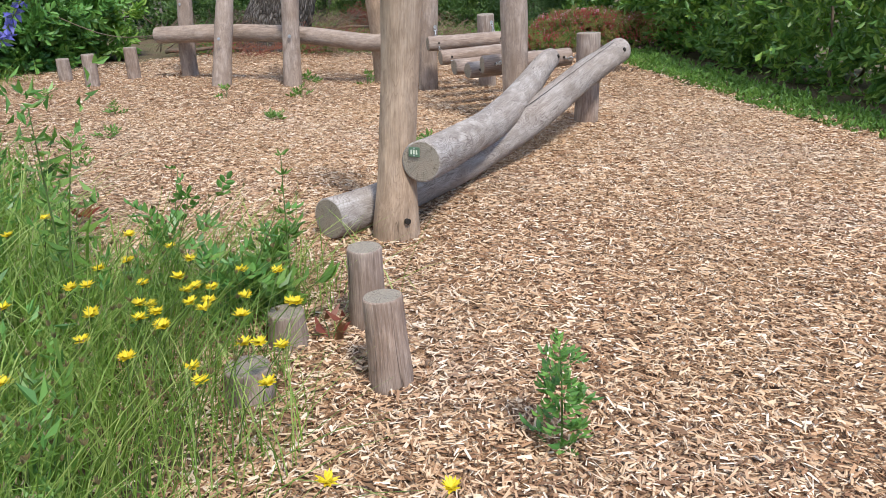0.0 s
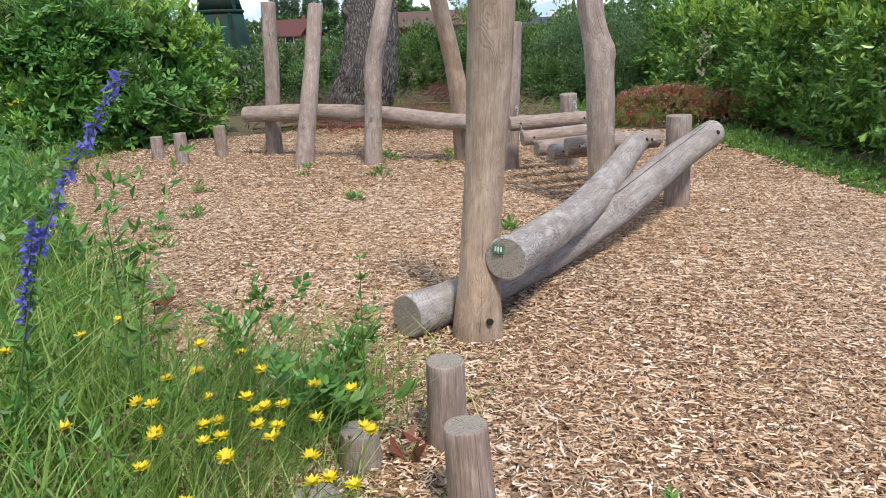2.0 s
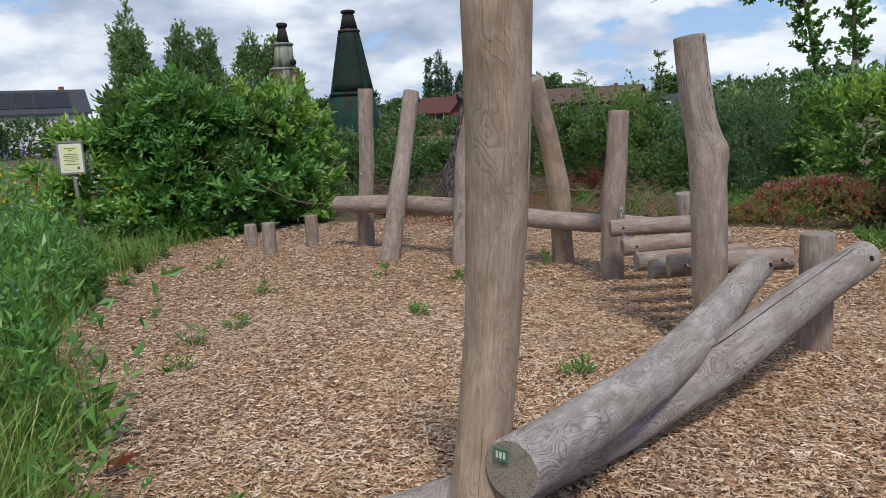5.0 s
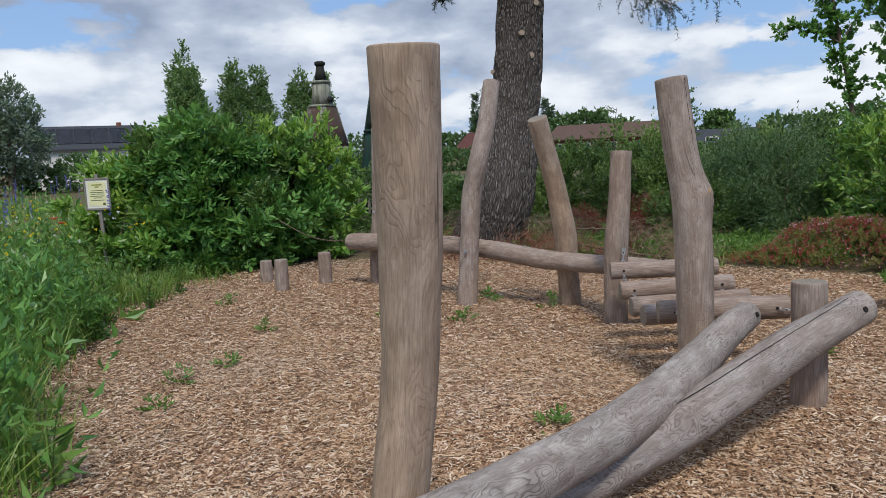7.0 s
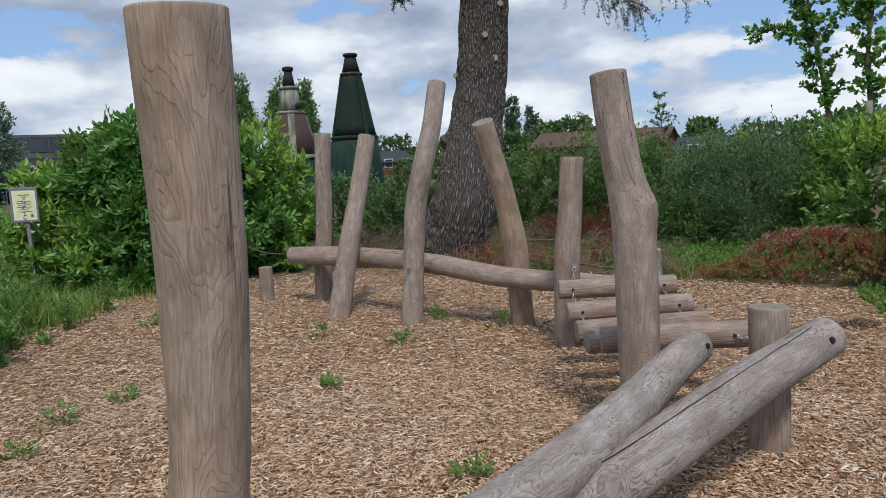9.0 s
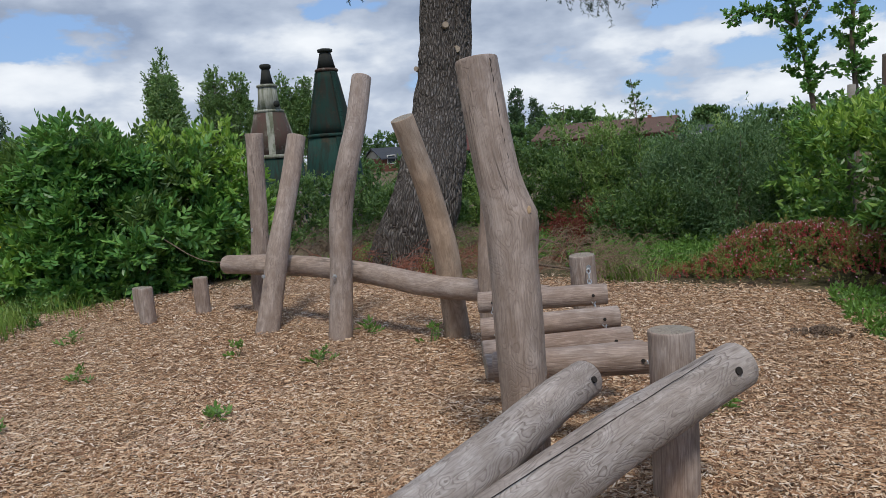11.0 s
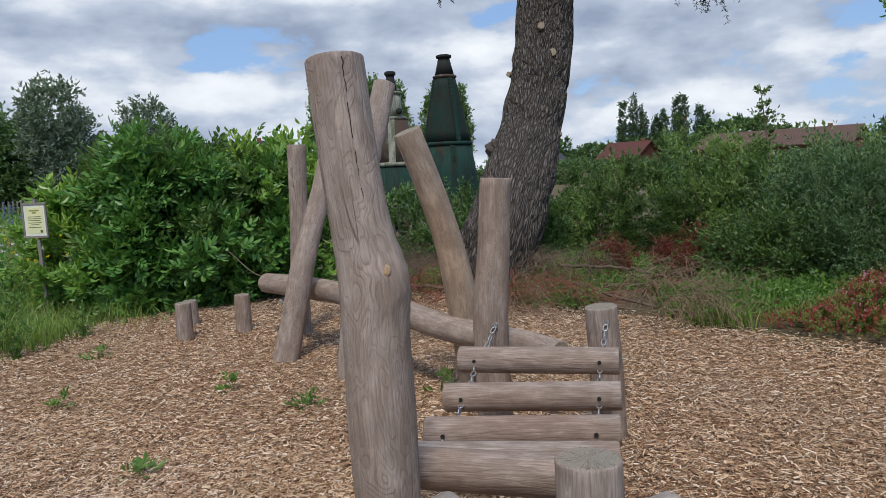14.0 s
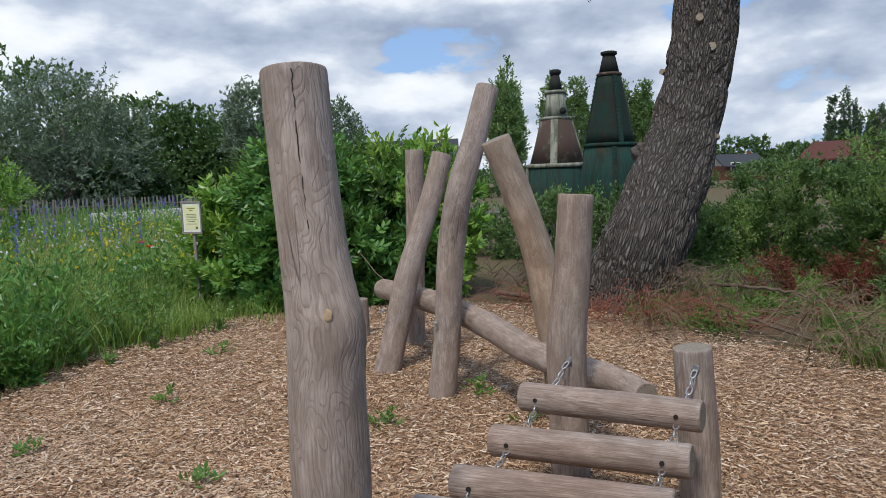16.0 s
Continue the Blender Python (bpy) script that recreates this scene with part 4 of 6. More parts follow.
def build_bars():
    left = [(0.07, 8.57, 0.56), (0.21, 8.19, 0.455), (0.35, 7.80, 0.405), (0.48, 7.46, 0.42), (0.61, 7.22, 0.50)]
    right = [(0.97, 8.84, 0.58), (1.10, 8.51, 0.49), (1.22, 8.17, 0.435), (1.33, 7.86, 0.43), (1.46, 7.42, 0.535)]
    chains = [[(0.15, 8.86, 0.71)], [(0.80, 9.07, 0.73)]]
    for k, (a, b) in enumerate(zip(left, right)):
        a, b = Vector(a), Vector(b)
        r = 0.078 if k < 4 else 0.084
        bar = log_thing("ladder_bar", [(*a, r), (*(a * 0.5 + b * 0.5), r), (*b, r * 0.98)], "round grey-tan wooden bar hanging on galvanised chains", "bar", 40 + k, WOOD_PLAIN, "hanging ladder bars", 0.03, 26, 16, 0.01)
        for u, ch in ((0.11, chains[0]), (0.88, chains[1])):
            q = a.lerp(b, u)
            ch.append(tuple(q))
            for s in (-1, 1):
                n = Vector((0.35 * s, -0.93 * s, 0.12))
                hole_disc(q - Vector((bar.location.x, bar.location.y, 0)) + n.normalized() * (r + 0.001), n, 0.011, bar, "chain_hole")
    chains[0].append((0.84, 6.95, 0.63))
    chains[1].append((1.55, 7.11, 0.62))
    link = bmesh.new()
    seg, tub = 14, 6
    ring = []
    for i in range(seg):
        a = 2 * math.pi * i / seg
        c = Vector((math.cos(a) * 0.019 + (0.009 if math.cos(a) > 0 else -0.009), math.sin(a) * 0.013, 0))
        o = Vector((math.cos(a), math.sin(a), 0))
        ring.append([link.verts.new(c + (o * math.cos(b) + Vector((0, 0, math.sin(b)))) * 0.0045) for b in (2 * math.pi * j / tub for j in range(tub))])
    for i in range(seg):
        for j in range(tub):
            link.faces.new((ring[i][j], ring[(i + 1) % seg][j], ring[(i + 1) % seg][(j + 1) % tub], ring[i][(j + 1) % tub])).smooth = True
    me = bpy.data.meshes.new("chain_link")
    link.to_mesh(me)
    link.free()
    me.materials.append(STEEL)
    for pts in chains:
        path = [Vector(p) for p in pts]
        th = thing("chain", (path[0].x, path[0].y, 0), "galvanised steel chain threaded through the hanging bars", "chain", "ladder chains")
        bm = bmesh.new()
        bmesh.ops.create_cone(bm, cap_ends=True, segments=12, radius1=0.02, radius2=0.018, depth=0.012, matrix=Matrix.Translation((0, 0.01, path[0].z + 0.005)) @ Matrix.Rotation(math.pi / 2, 4, "X"))
        part("eye_bolt", bm, STEEL, th)
        flip = 0
        for a, b in zip(path, path[1:]):
            d = b - a
            n = max(1, round(d.length / 0.047))
            q = d.to_track_quat("X", "Z").to_matrix().to_4x4()
            for i in range(n):
                p = a.lerp(b, (i + 0.5) / n) + Vector((0, 0, -0.035 * math.sin(math.pi * (i + 0.5) / n)))
                ob = new("chain_link", me)
                ob.parent = th
                ob.matrix_local = Matrix.Translation(p - Vector((path[0].x, path[0].y, 0))) @ q @ Matrix.Rotation(math.pi / 2 * flip, 4, "X")
                flip ^= 1


build_posts()
build_logs()
build_stumps()
build_bars()


# ---- notice ----
def build_sign():
    th = thing("notice_board", pose(-7.5, 10.06, 0, 0, 0, 25), "framed yellow notice on a slanting grey timber stake", "sign")
    bm = bmesh.new()
    box(bm, (-0.025, -0.02, -0.1), (0.025, 0.02, 1.58), 0.004)
    bm.transform(Matrix.Rotation(radians(-1.5), 4, "Y"))
    part("stake", bm, GREYWOOD, th, "weathered grey timber stake")
    bd = Matrix.Translation((-0.035, -0.024, 1.295))
    for nm, lo, hi, mt in (("backing", (-0.16, -0.006, -0.21), (0.16, 0.004, 0.21), PAPER_EDGE), ("paper", (-0.125, -0.009, -0.175), (0.125, -0.0065, 0.175), PAPER)):
        bm = bmesh.new()
        box(bm, lo, hi)
        bm.transform(bd)
        part(nm, bm, mt, th)
    for lo, hi in (((-0.18, -0.016, 0.205), (0.18, 0.008, 0.235)), ((-0.18, -0.016, -0.235), (0.18, 0.008, -0.205)), ((-0.18, -0.016, -0.205), (-0.155, 0.008, 0.205)), ((0.155, -0.016, -0.205), (0.18, 0.008, 0.205))):
        bm = bmesh.new()
        box(bm, lo, hi, 0.003)
        bm.transform(bd)
        part("frame_rail", bm, GREYWOOD, th)
    for z, w, h, mt in ((0.135, 0.075, 0.012, INK_OLIVE), (0.105, 0.03, 0.012, INK_OLIVE), (0.05, 0.09, 0.006, INK), (0.025, 0.1, 0.006, INK), (0.0, 0.085, 0.006, INK), (-0.03, 0.1, 0.006, INK), (-0.055, 0.06, 0.006, INK), (-0.09, 0.095, 0.006, INK)):
        bm = bmesh.new()
        box(bm, (-w, -0.0105, z - h), (w, -0.0092, z + h * 0.4))
        bm.transform(bd)
        part("text_line", bm, mt, th)
    bm = bmesh.new()
    box(bm, (0.07, -0.0105, -0.165), (0.105, -0.0092, -0.13))
    bm.transform(bd)
    part("emblem", bm, INK, th)


build_sign()


# ---- shrubs and hedges ----
def build_shrubs():
    bush("large_shrub", (-7.0, 11.6), [(0.1, 0, 0.95, 0.85, 0.95, 1.0), (-0.3, 0.7, 0.9, 0.6, 0.7, 0.9), (0.8, 0.9, 0.85, 0.75, 0.75, 0.9), (0.65, -0.05, 0.55, 0.72, 0.7, 0.65), (0.25, -0.6, 0.4, 0.5, 0.5, 0.45), (0.3, 1.5, 0.9, 0.7, 0.7, 0.85)],
         1750, 5, 0.26, 0.24, 0.052, LEAF_SHRUB, "large dense green shrub with drooping divided leaves", "shrub", 50, up=0.3, spread=1.3, form="pinnate", fresh=260, clump=12)
    bush("laurel_bush", (-8.0, 10.9), [(0, 0.1, 0.75, 0.5, 0.5, 0.75), (0.3, -0.25, 0.5, 0.45, 0.4, 0.6), (0.5, 0.75, 0.95, 0.6, 0.6, 0.95), (1.5, 1.75, 1.05, 0.7, 0.5, 0.95), (2.3, 2.1, 0.95, 0.6, 0.5, 0.95), (0.8, -0.05, 0.4, 0.38, 0.35, 0.45), (1.2, -0.45, 0.2, 0.3, 0.28, 0.3)],
         2300, 8, 0.24, 0.135, 0.054, LEAF_BRIGHT, "bright glossy laurel bush behind the notice", "shrub", 54, up=0.7, spread=1.1, form="oval", fresh=330, tall=1.5, young=LEAF_NEW)
    line = [(3.45, 15.2), (3.65, 14.1), (3.85, 13.0), (4.05, 11.9), (4.25, 10.8), (4.45, 9.6), (4.6, 8.4), (4.85, 7.2), (5.15, 6.0)]
    bush("laurel_hedge", (4.0, 10.0), [(x - 3.8 - (0.12 if y > 13 else -0.06), y - 10.0, 0.88 + 0.05 * math.sin(k * 1.9), 0.92 if y > 13 else 0.76, 0.9, 0.98) for k, (x, y) in enumerate(line)],
         6000, 8, 0.22, 0.108, 0.043, LEAF_LAUREL, "tall glossy green laurel hedge beside the play area", "hedge", 51, up=0.6, spread=1.2, stems=22, form="oval", fresh=1500, rough=0.08, young=LEAF_NEW, tall=0.9)
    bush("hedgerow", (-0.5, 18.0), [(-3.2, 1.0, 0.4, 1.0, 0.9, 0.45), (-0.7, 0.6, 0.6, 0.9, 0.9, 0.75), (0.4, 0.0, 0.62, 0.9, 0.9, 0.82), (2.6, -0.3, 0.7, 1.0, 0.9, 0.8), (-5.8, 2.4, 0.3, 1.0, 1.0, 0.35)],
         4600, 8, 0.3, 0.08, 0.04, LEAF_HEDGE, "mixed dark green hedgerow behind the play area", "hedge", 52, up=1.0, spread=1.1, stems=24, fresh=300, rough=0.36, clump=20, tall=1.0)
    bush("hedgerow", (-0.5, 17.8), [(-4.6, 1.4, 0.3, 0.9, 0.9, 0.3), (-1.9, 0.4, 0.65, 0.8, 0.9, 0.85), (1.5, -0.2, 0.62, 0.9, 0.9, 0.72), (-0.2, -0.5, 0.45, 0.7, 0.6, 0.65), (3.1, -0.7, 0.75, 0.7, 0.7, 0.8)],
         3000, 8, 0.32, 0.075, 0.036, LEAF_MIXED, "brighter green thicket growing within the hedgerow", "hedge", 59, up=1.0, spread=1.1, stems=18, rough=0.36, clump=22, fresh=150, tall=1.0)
    bush("lime_shrub", (-0.6, 17.0), [(0, 0, 0.8, 0.5, 0.5, 0.9), (0.5, 0.2, 0.9, 0.4, 0.4, 0.9), (2.3, 0.1, 0.75, 0.5, 0.4, 0.85)], 900, 7, 0.34, 0.075, 0.034, LEAF_LIME, "yellow-green upright shrub in the hedgerow", "shrub", 66, up=1.4, spread=0.8, rough=0.36, clump=14, fresh=90, tall=1.2, young=LEAF_LIME)
    bush("lime_shrub", (-2.6, 17.6), [(0, 0, 0.5, 0.5, 0.4, 0.6), (-0.9, 0.3, 0.4, 0.5, 0.4, 0.5)], 500, 7, 0.3, 0.07, 0.03, LEAF_LIME, "yellow-green upright shrub behind the tree", "shrub", 67, up=1.4, spread=0.8, rough=0.36, clump=14)
    bush("willow_shrub", (1.7, 15.9), [(0, 0, 0.65, 0.85, 0.7, 0.8), (-0.75, -0.1, 0.5, 0.5, 0.5, 0.55), (0.4, -0.2, 0.4, 0.7, 0.6, 0.5)],
         3000, 9, 0.4, 0.055, 0.022, LEAF_SAGE, "fine-leaved grey-green upright shrub", "shrub", 55, up=1.0, spread=0.7, rough=0.3, clump=14, fresh=120, tall=1.0, young=LEAF_SAGE)
    bush("dogwood_shrub", (0.65, 15.3), [(0, 0, 0.3, 0.45, 0.4, 0.4), (-0.4, 0.3, 0.25, 0.4, 0.35, 0.35)], 800, 8, 0.28, 0.065, 0.03, LEAF_MIXED, "fresh green shrub at the back of the bed", "shrub", 56, up=0.9)
    bush("climber_shrub", (-6.2, 17.2), [(0, 0, 0.5, 1.0, 0.8, 0.65), (1.3, -0.4, 0.45, 0.9, 0.8, 0.6), (-1.3, 0.4, 0.5, 0.9, 0.8, 0.65), (2.4, -0.6, 0.4, 0.8, 0.8, 0.5), (-2.6, 0.2, 0.35, 0.9, 0.8, 0.4)], 2700, 8, 0.2, 0.08, 0.04, LEAF_HEDGE, "dark scrambling shrub at the foot of the kilns", "shrub", 57, rough=0.3)
    bush("red_shrub", (2.7, 13.1), [(0, 0, 0.05, 1.15, 0.75, 0.5), (0.9, -0.45, 0.05, 0.9, 0.8, 0.45), (-0.75, -0.3, 0.0, 0.65, 0.5, 0.2), (-1.25, -0.4, 0.0, 0.45, 0.3, 0.1)], 3800, 8, 0.07, 0.023, 0.015, LEAF_RED_MIX, "low mounded shrub with red and green leaves and pink flowers", "shrub", 53, rough=0.05, fresh=1900, young=LEAF_CRIMSON, tall=0.9, inner=0.85, stems=0)
    rng = np.random.default_rng(58)
    p, d = lobes_shell(rng, [(2.7, 13.1, 0.07, 1.2, 0.8, 0.56), (3.6, 12.65, 0.07, 0.95, 0.85, 0.5)], 800, 0.97, 0.05)
    n = len(p)
    base = np.repeat(p, 4, 0)
    dd = unit(np.repeat(d, 4, 0) * 0.5 + rng.normal(size=(4 * n, 3)))
    s, _ = basis_from(dd, rng)
    tagged(part("shrub_blossom", leaves_mesh("shrub_blossom", base, dd, s, 0.018, 0.015), PINK, None), "tiny pale pink blossoms on the red shrub", "blossom", kind="stuff")
    for k, (x, y, r) in enumerate(((-1.45, 15.0, 0.26), (-0.2, 16.1, 0.42), (-0.75, 15.7, 0.24))):
        bush("barberry", (x, y), [(0, 0, 0.15, r, r * 0.7, r * 1.1)], 500, 8, 0.16, 0.03, 0.016, LEAF_RED, "small dark red-leaved shrub in the bed", "shrub", 60 + k, group="red shrubs", up=0.8, stems=5)
    bush("far_hedge", (-23.2, 9.9), [(0, 0, 1.2, 1.5, 1.2, 1.2), (-0.6, -2.2, 1.2, 1.6, 1.4, 1.2)], 1100, 7, 0.35, 0.17, 0.07, LEAF_BRIGHT, "clipped bright green bush across the meadow", "shrub", 65, up=0.7)


build_shrubs()


def strips(rng, pos, h, w, lean, head=None):
    """Grass blades: bent tapering strips of three segments."""
    n = len(pos)
    h, w = np.broadcast_to(h, n), np.broadcast_to(w, n)
    a = rng.uniform(0, 2 * math.pi, n)
    d = np.stack([np.cos(a), np.sin(a), 0 * a], 1)
    b = a + math.pi / 2 + rng.normal(0, 0.5, n)
    s = np.stack([np.cos(b), np.sin(b), 0 * b], 1) * (w / 2)[:, None]
    L = (lean * np.minimum(rng.gamma(2.0, 0.5, n), 2.0) * h)[:, None]
    up = np.array([0, 0, 1.0])
    k = [pos + d * L * u ** 2 + up * (h * (u - 0.12 * u ** 3))[:, None] for u in (0.0, 0.4, 0.75, 1.0)]
    v = np.stack([k[0] - s, k[0] + s, k[1] - s * 0.95, k[1] + s * 0.95, k[2] - s * 0.6, k[2] + s * 0.6, k[3]], 1).reshape(-1, 3)
    i = np.arange(n)[:, None] * 7
    f = np.concatenate([i + [0, 1, 3], i + [0, 3, 2], i + [2, 3, 5], i + [2, 5, 4], i + [4, 5, 6]], 1).reshape(-1, 3)
    return v, f, k[3]


EDGE_Y, EDGE_X = [-3, 1.6, 2.8, 3.7, 4.7, 5.8, 7.0, 8.1, 9.0, 10.0, 11.0, 14, 40], [-0.75, -0.6, -0.85, -1.7, -2.4, -3.9, -4.7, -5.6, -5.5, -6.2, -6.8, -10, -14]


def build_meadow():
    rng = np.random.default_rng(70)

    def field(n, y0, y1, depth, power=1.0, gap=0.0):
        y = rng.uniform(y0, y1, n)
        e = depth * rng.random(n) ** power
        x = np.interp(y, EDGE_Y, EDGE_X) - e + rng.normal(0, 0.12, n) - gap
        return np.stack([x, y, np.full(n, -0.03)], 1), e

    vs, fs, o = [], [], 0
    for n, y0, y1, depth, power, h0, hk, hmax, w, lean in ((9500, 1.1, 4.2, 2.4, 0.8, 0.34, 0.32, 0.95, 0.010, 0.65), (9000, 3.6, 9.8, 2.5, 0.9, 0.5, 0.3, 0.92, 0.009, 0.6),
                                                          (11000, 4.5, 11.5, 7.0, 0.9, 0.5, 0.10, 0.92, 0.011, 0.5), (7000, 2.0, 24.0, 26.0, 0.9, 0.7, 0.02, 1.1, 0.02, 0.4)):
        p, e = field(n, y0, y1, depth, power)
        ok = np.linalg.norm(p[:, :2] - np.array([-7.6, 11.5]), axis=1) > 1.5
        p, e = p[ok], e[ok]
        h = np.minimum(h0 + hk * np.maximum(e, 0), hmax) * rng.uniform(0.55, 1.15, len(p))
        h *= 1 - 0.65 * np.exp(-(np.linalg.norm(p[:, :2] - np.array([-6.7, 9.6]), axis=1) / 1.2) ** 2)
        v, f, _ = strips(rng, p, h, w * rng.uniform(0.6, 1.3, len(p)), lean)
        vs.append(v)
        fs.append(f + o)
        o += len(v)
    y = rng.uniform(1.25, 2.9, 800)
    p = np.stack([-0.78 + 0.6 * rng.random(800) ** 2.2 - 0.15 * (y > 2.4), y, np.full(800, -0.01)], 1)
    v, f, _ = strips(rng, p, rng.uniform(0.15, 0.45, 800), 0.0045 * rng.uniform(0.6, 1.4, 800), 0.8)
    vs.append(v)
    fs.append(f + o)
    tagged(part("meadow_grass", np_mesh("meadow_grass", np.concatenate(vs), np.concatenate(fs)), GRASS, None), "tall uncut meadow grass leaning over the wood chips", "grass", kind="stuff")

    p, e = field(1500, 1.2, 11, 4.5, 0.9)
    h = np.minimum(0.5 + 0.25 * np.maximum(e, 0), 1.15) * rng.uniform(0.7, 1.15, len(p))
    far = np.linalg.norm(p[:, :2] - np.array([-6.4, 9.35]), axis=1) > 1.6
    v, f, tips = strips(rng, p[far], h[far], 0.0025, 0.5)
    tagged(part("dry_grass_stems", np_mesh("dry_grass_stems", v, f), STRAW, None), "thin straw-coloured flowering grass stems", "grass", kind="stuff")
    b = np.repeat(tips, 9, 0) + rng.normal(0, 0.012, (9 * len(tips), 3)) - np.array([0, 0, 0.06]) * rng.random((9 * len(tips), 1))
    d = unit(rng.normal(0, 0.4, b.shape) + np.array([0.2, 0, 1]))
    s, _ = basis_from(d, rng)
    tagged(part("grass_seed_heads", leaves_mesh("grass_seed_heads", b, d, s, 0.016, 0.004), STRAW, None), "pale feathery grass seed heads", "grass", kind="stuff")

    # wiry flower stalks bending over the chips, with closed brown buds
    n = 420
    p = np.stack([rng.uniform(-1.25, -0.5, n), 1.25 + 1.9 * rng.random(n) ** 1.5, np.full(n, -0.02)], 1)
    h, reach, b = rng.uniform(0.3, 0.6, n), rng.uniform(0.05, 0.5, n), rng.normal(0.15, 0.5, n)
    segs, tips = [], []
    for k in range(n):
        d = np.array([math.cos(b[k]), math.sin(b[k]), 0]) * reach[k]
        q = spline([p[k], p[k] + d * 0.35 + np.array([0, 0, h[k] * 0.6]), p[k] + d + np.array([0, 0, h[k]])], 7)
        segs.append((q, 0.0017, 0.0011))
        if k % 3 == 0:
            tips.append(q[-1])
    tagged(part("wiry_stalks", twigs_mesh("wiry_stalks", segs, 4), GRASS, None), "thin wiry green stalks bending over the chips", "stalks", kind="stuff")
    q = np.repeat(np.array(tips), 7, 0)
    d = unit(rng.normal(0, 0.35, q.shape) + np.array([0.1, 0, 1]))
    s, _ = basis_from(d, rng)
    tagged(part("flower_buds", leaves_mesh("flower_buds", q, d, s, 0.02, 0.007), BUD, None), "closed brown-green flower buds on wiry stalks", "buds", kind="stuff")

    # leafy herbs among the grass
    out = []
    for n, y0, y1, depth, per, sh, lf, wd in ((200, 1.4, 4.6, 2.2, 12, 0.45, 0.06, 0.02), (1500, 4.4, 10.2, 3.2, 16, 0.75, 0.1, 0.036), (900, 4.0, 22.0, 22.0, 12, 0.9, 0.14, 0.05), (520, 6.6, 9.8, 0.7, 16, 0.42, 0.07, 0.03)):
        q, e = field(n, y0, y1, depth, 0.9)
        q[:, 2] = 0
        far = np.linalg.norm(q[:, :2] - np.array([-6.4, 9.35]), axis=1) > 1.7
        q, n = q[far], int(far.sum())
        dr = unit(rng.normal(0, 0.22, (n, 3)) + np.array([0, 0, 1]))
        out.append(shoots(rng, q, dr, per, sh, lf, wd, 0.9))
    arr = [np.concatenate(c) for c in zip(*out)]
    tagged(part("meadow_herbs", leaves_mesh("meadow_herbs", *arr), LEAF_SHRUB, None), "leafy green herbs growing through the meadow", "herbs", kind="stuff")
    # small blossoms further off
    for nm, mt, n, lab, (y0, y1), dep, z, sz in (("yellow_blossom", YELLOW, 320, "small yellow meadow blossoms", (5.5, 12), 7, 0.92, 0.028), ("white_blossom", WHITE, 220, "small white meadow blossoms", (5.5, 13), 9, 0.95, 0.028), ("blue_spikes", BLUE, 170, "distant blue flower spikes in the meadow", (7, 18), 18, 1.0, 0.03)):
        q, e = field(n, y0, y1, dep, 0.8, 0.4)
        q[:, 2] = z * rng.uniform(0.7, 1.2, n)
        per = 26 if nm == "blue_spikes" else 6
        bb = np.repeat(q, per, 0)
        if per == 26:
            bb[:, 2] += np.tile(np.linspace(0, 0.32, per), n)
        dd = unit(rng.normal(size=bb.shape) + np.array([0, 0, 0.3]))
        s, _ = basis_from(dd, rng)
        tagged(part(nm, leaves_mesh(nm, bb, dd, s, sz, sz * 0.8), mt, None), lab, "flowers", kind="stuff")


build_meadow()


def weed(name, at, h, n, leaf, wide, label, seed, stems=1, material=None, lean=0.2, category="weed", group="", spread=0.9, lobed=False):
    """A small plant: thin stems with leaves along them."""
    rng = np.random.default_rng(seed)
    th = thing(name, (at[0], at[1], 0), label, category, group)
    segs, base, direc = [], [], []
    for k in range(stems):
        a = rng.uniform(0, 2 * math.pi)
        off = np.array([math.cos(a), math.sin(a), 0]) * (0.02 + lean * h * rng.random() * (stems > 1))
        hh = h * rng.uniform(0.7, 1.05)
        p = spline([(0, 0, -0.03), tuple(off * 0.35 + np.array([0, 0, hh * 0.5])), tuple(off + np.array([0, 0, hh]))], 9)
        segs.append((p, 0.004 * (0.6 + h), 0.0015))
        for j in range(max(2, n // stems)):
            u = rng.random() ** 0.8
            base.append(p[min(8, int(u * 8.9))])
    for sg in segs:
        part("stem", twigs_mesh("stem", [sg]), STEM, th)
    base = np.array(base)
    d = unit(rng.normal(size=base.shape) * spread * np.array([1, 1, 0.35]) + np.array([0, 0, 0.25]))
    s = unit(np.cross(d, np.array([0, 0, 1.0]) + 0.3 * rng.normal(size=d.shape)))
    k = (1.15 - 0.6 * base[:, 2] / max(h, 0.01)) * rng.uniform(0.7, 1.2, len(base))
    arr = (base, d, s, leaf * k, wide * k)
    if lobed:
        arr = pinnate(rng, *arr)
    part("foliage", (oval_leaves_mesh if lobed or wide > 0.075 else leaves_mesh)("foliage", *arr, 0.2, 0.5 if wide > 0.075 else 0.3), material or LEAF_WEED, th)
    return th


STEM = simple("green_stem", (0.10, 0.15, 0.04), 0.6, vary=0.3, scale=20)


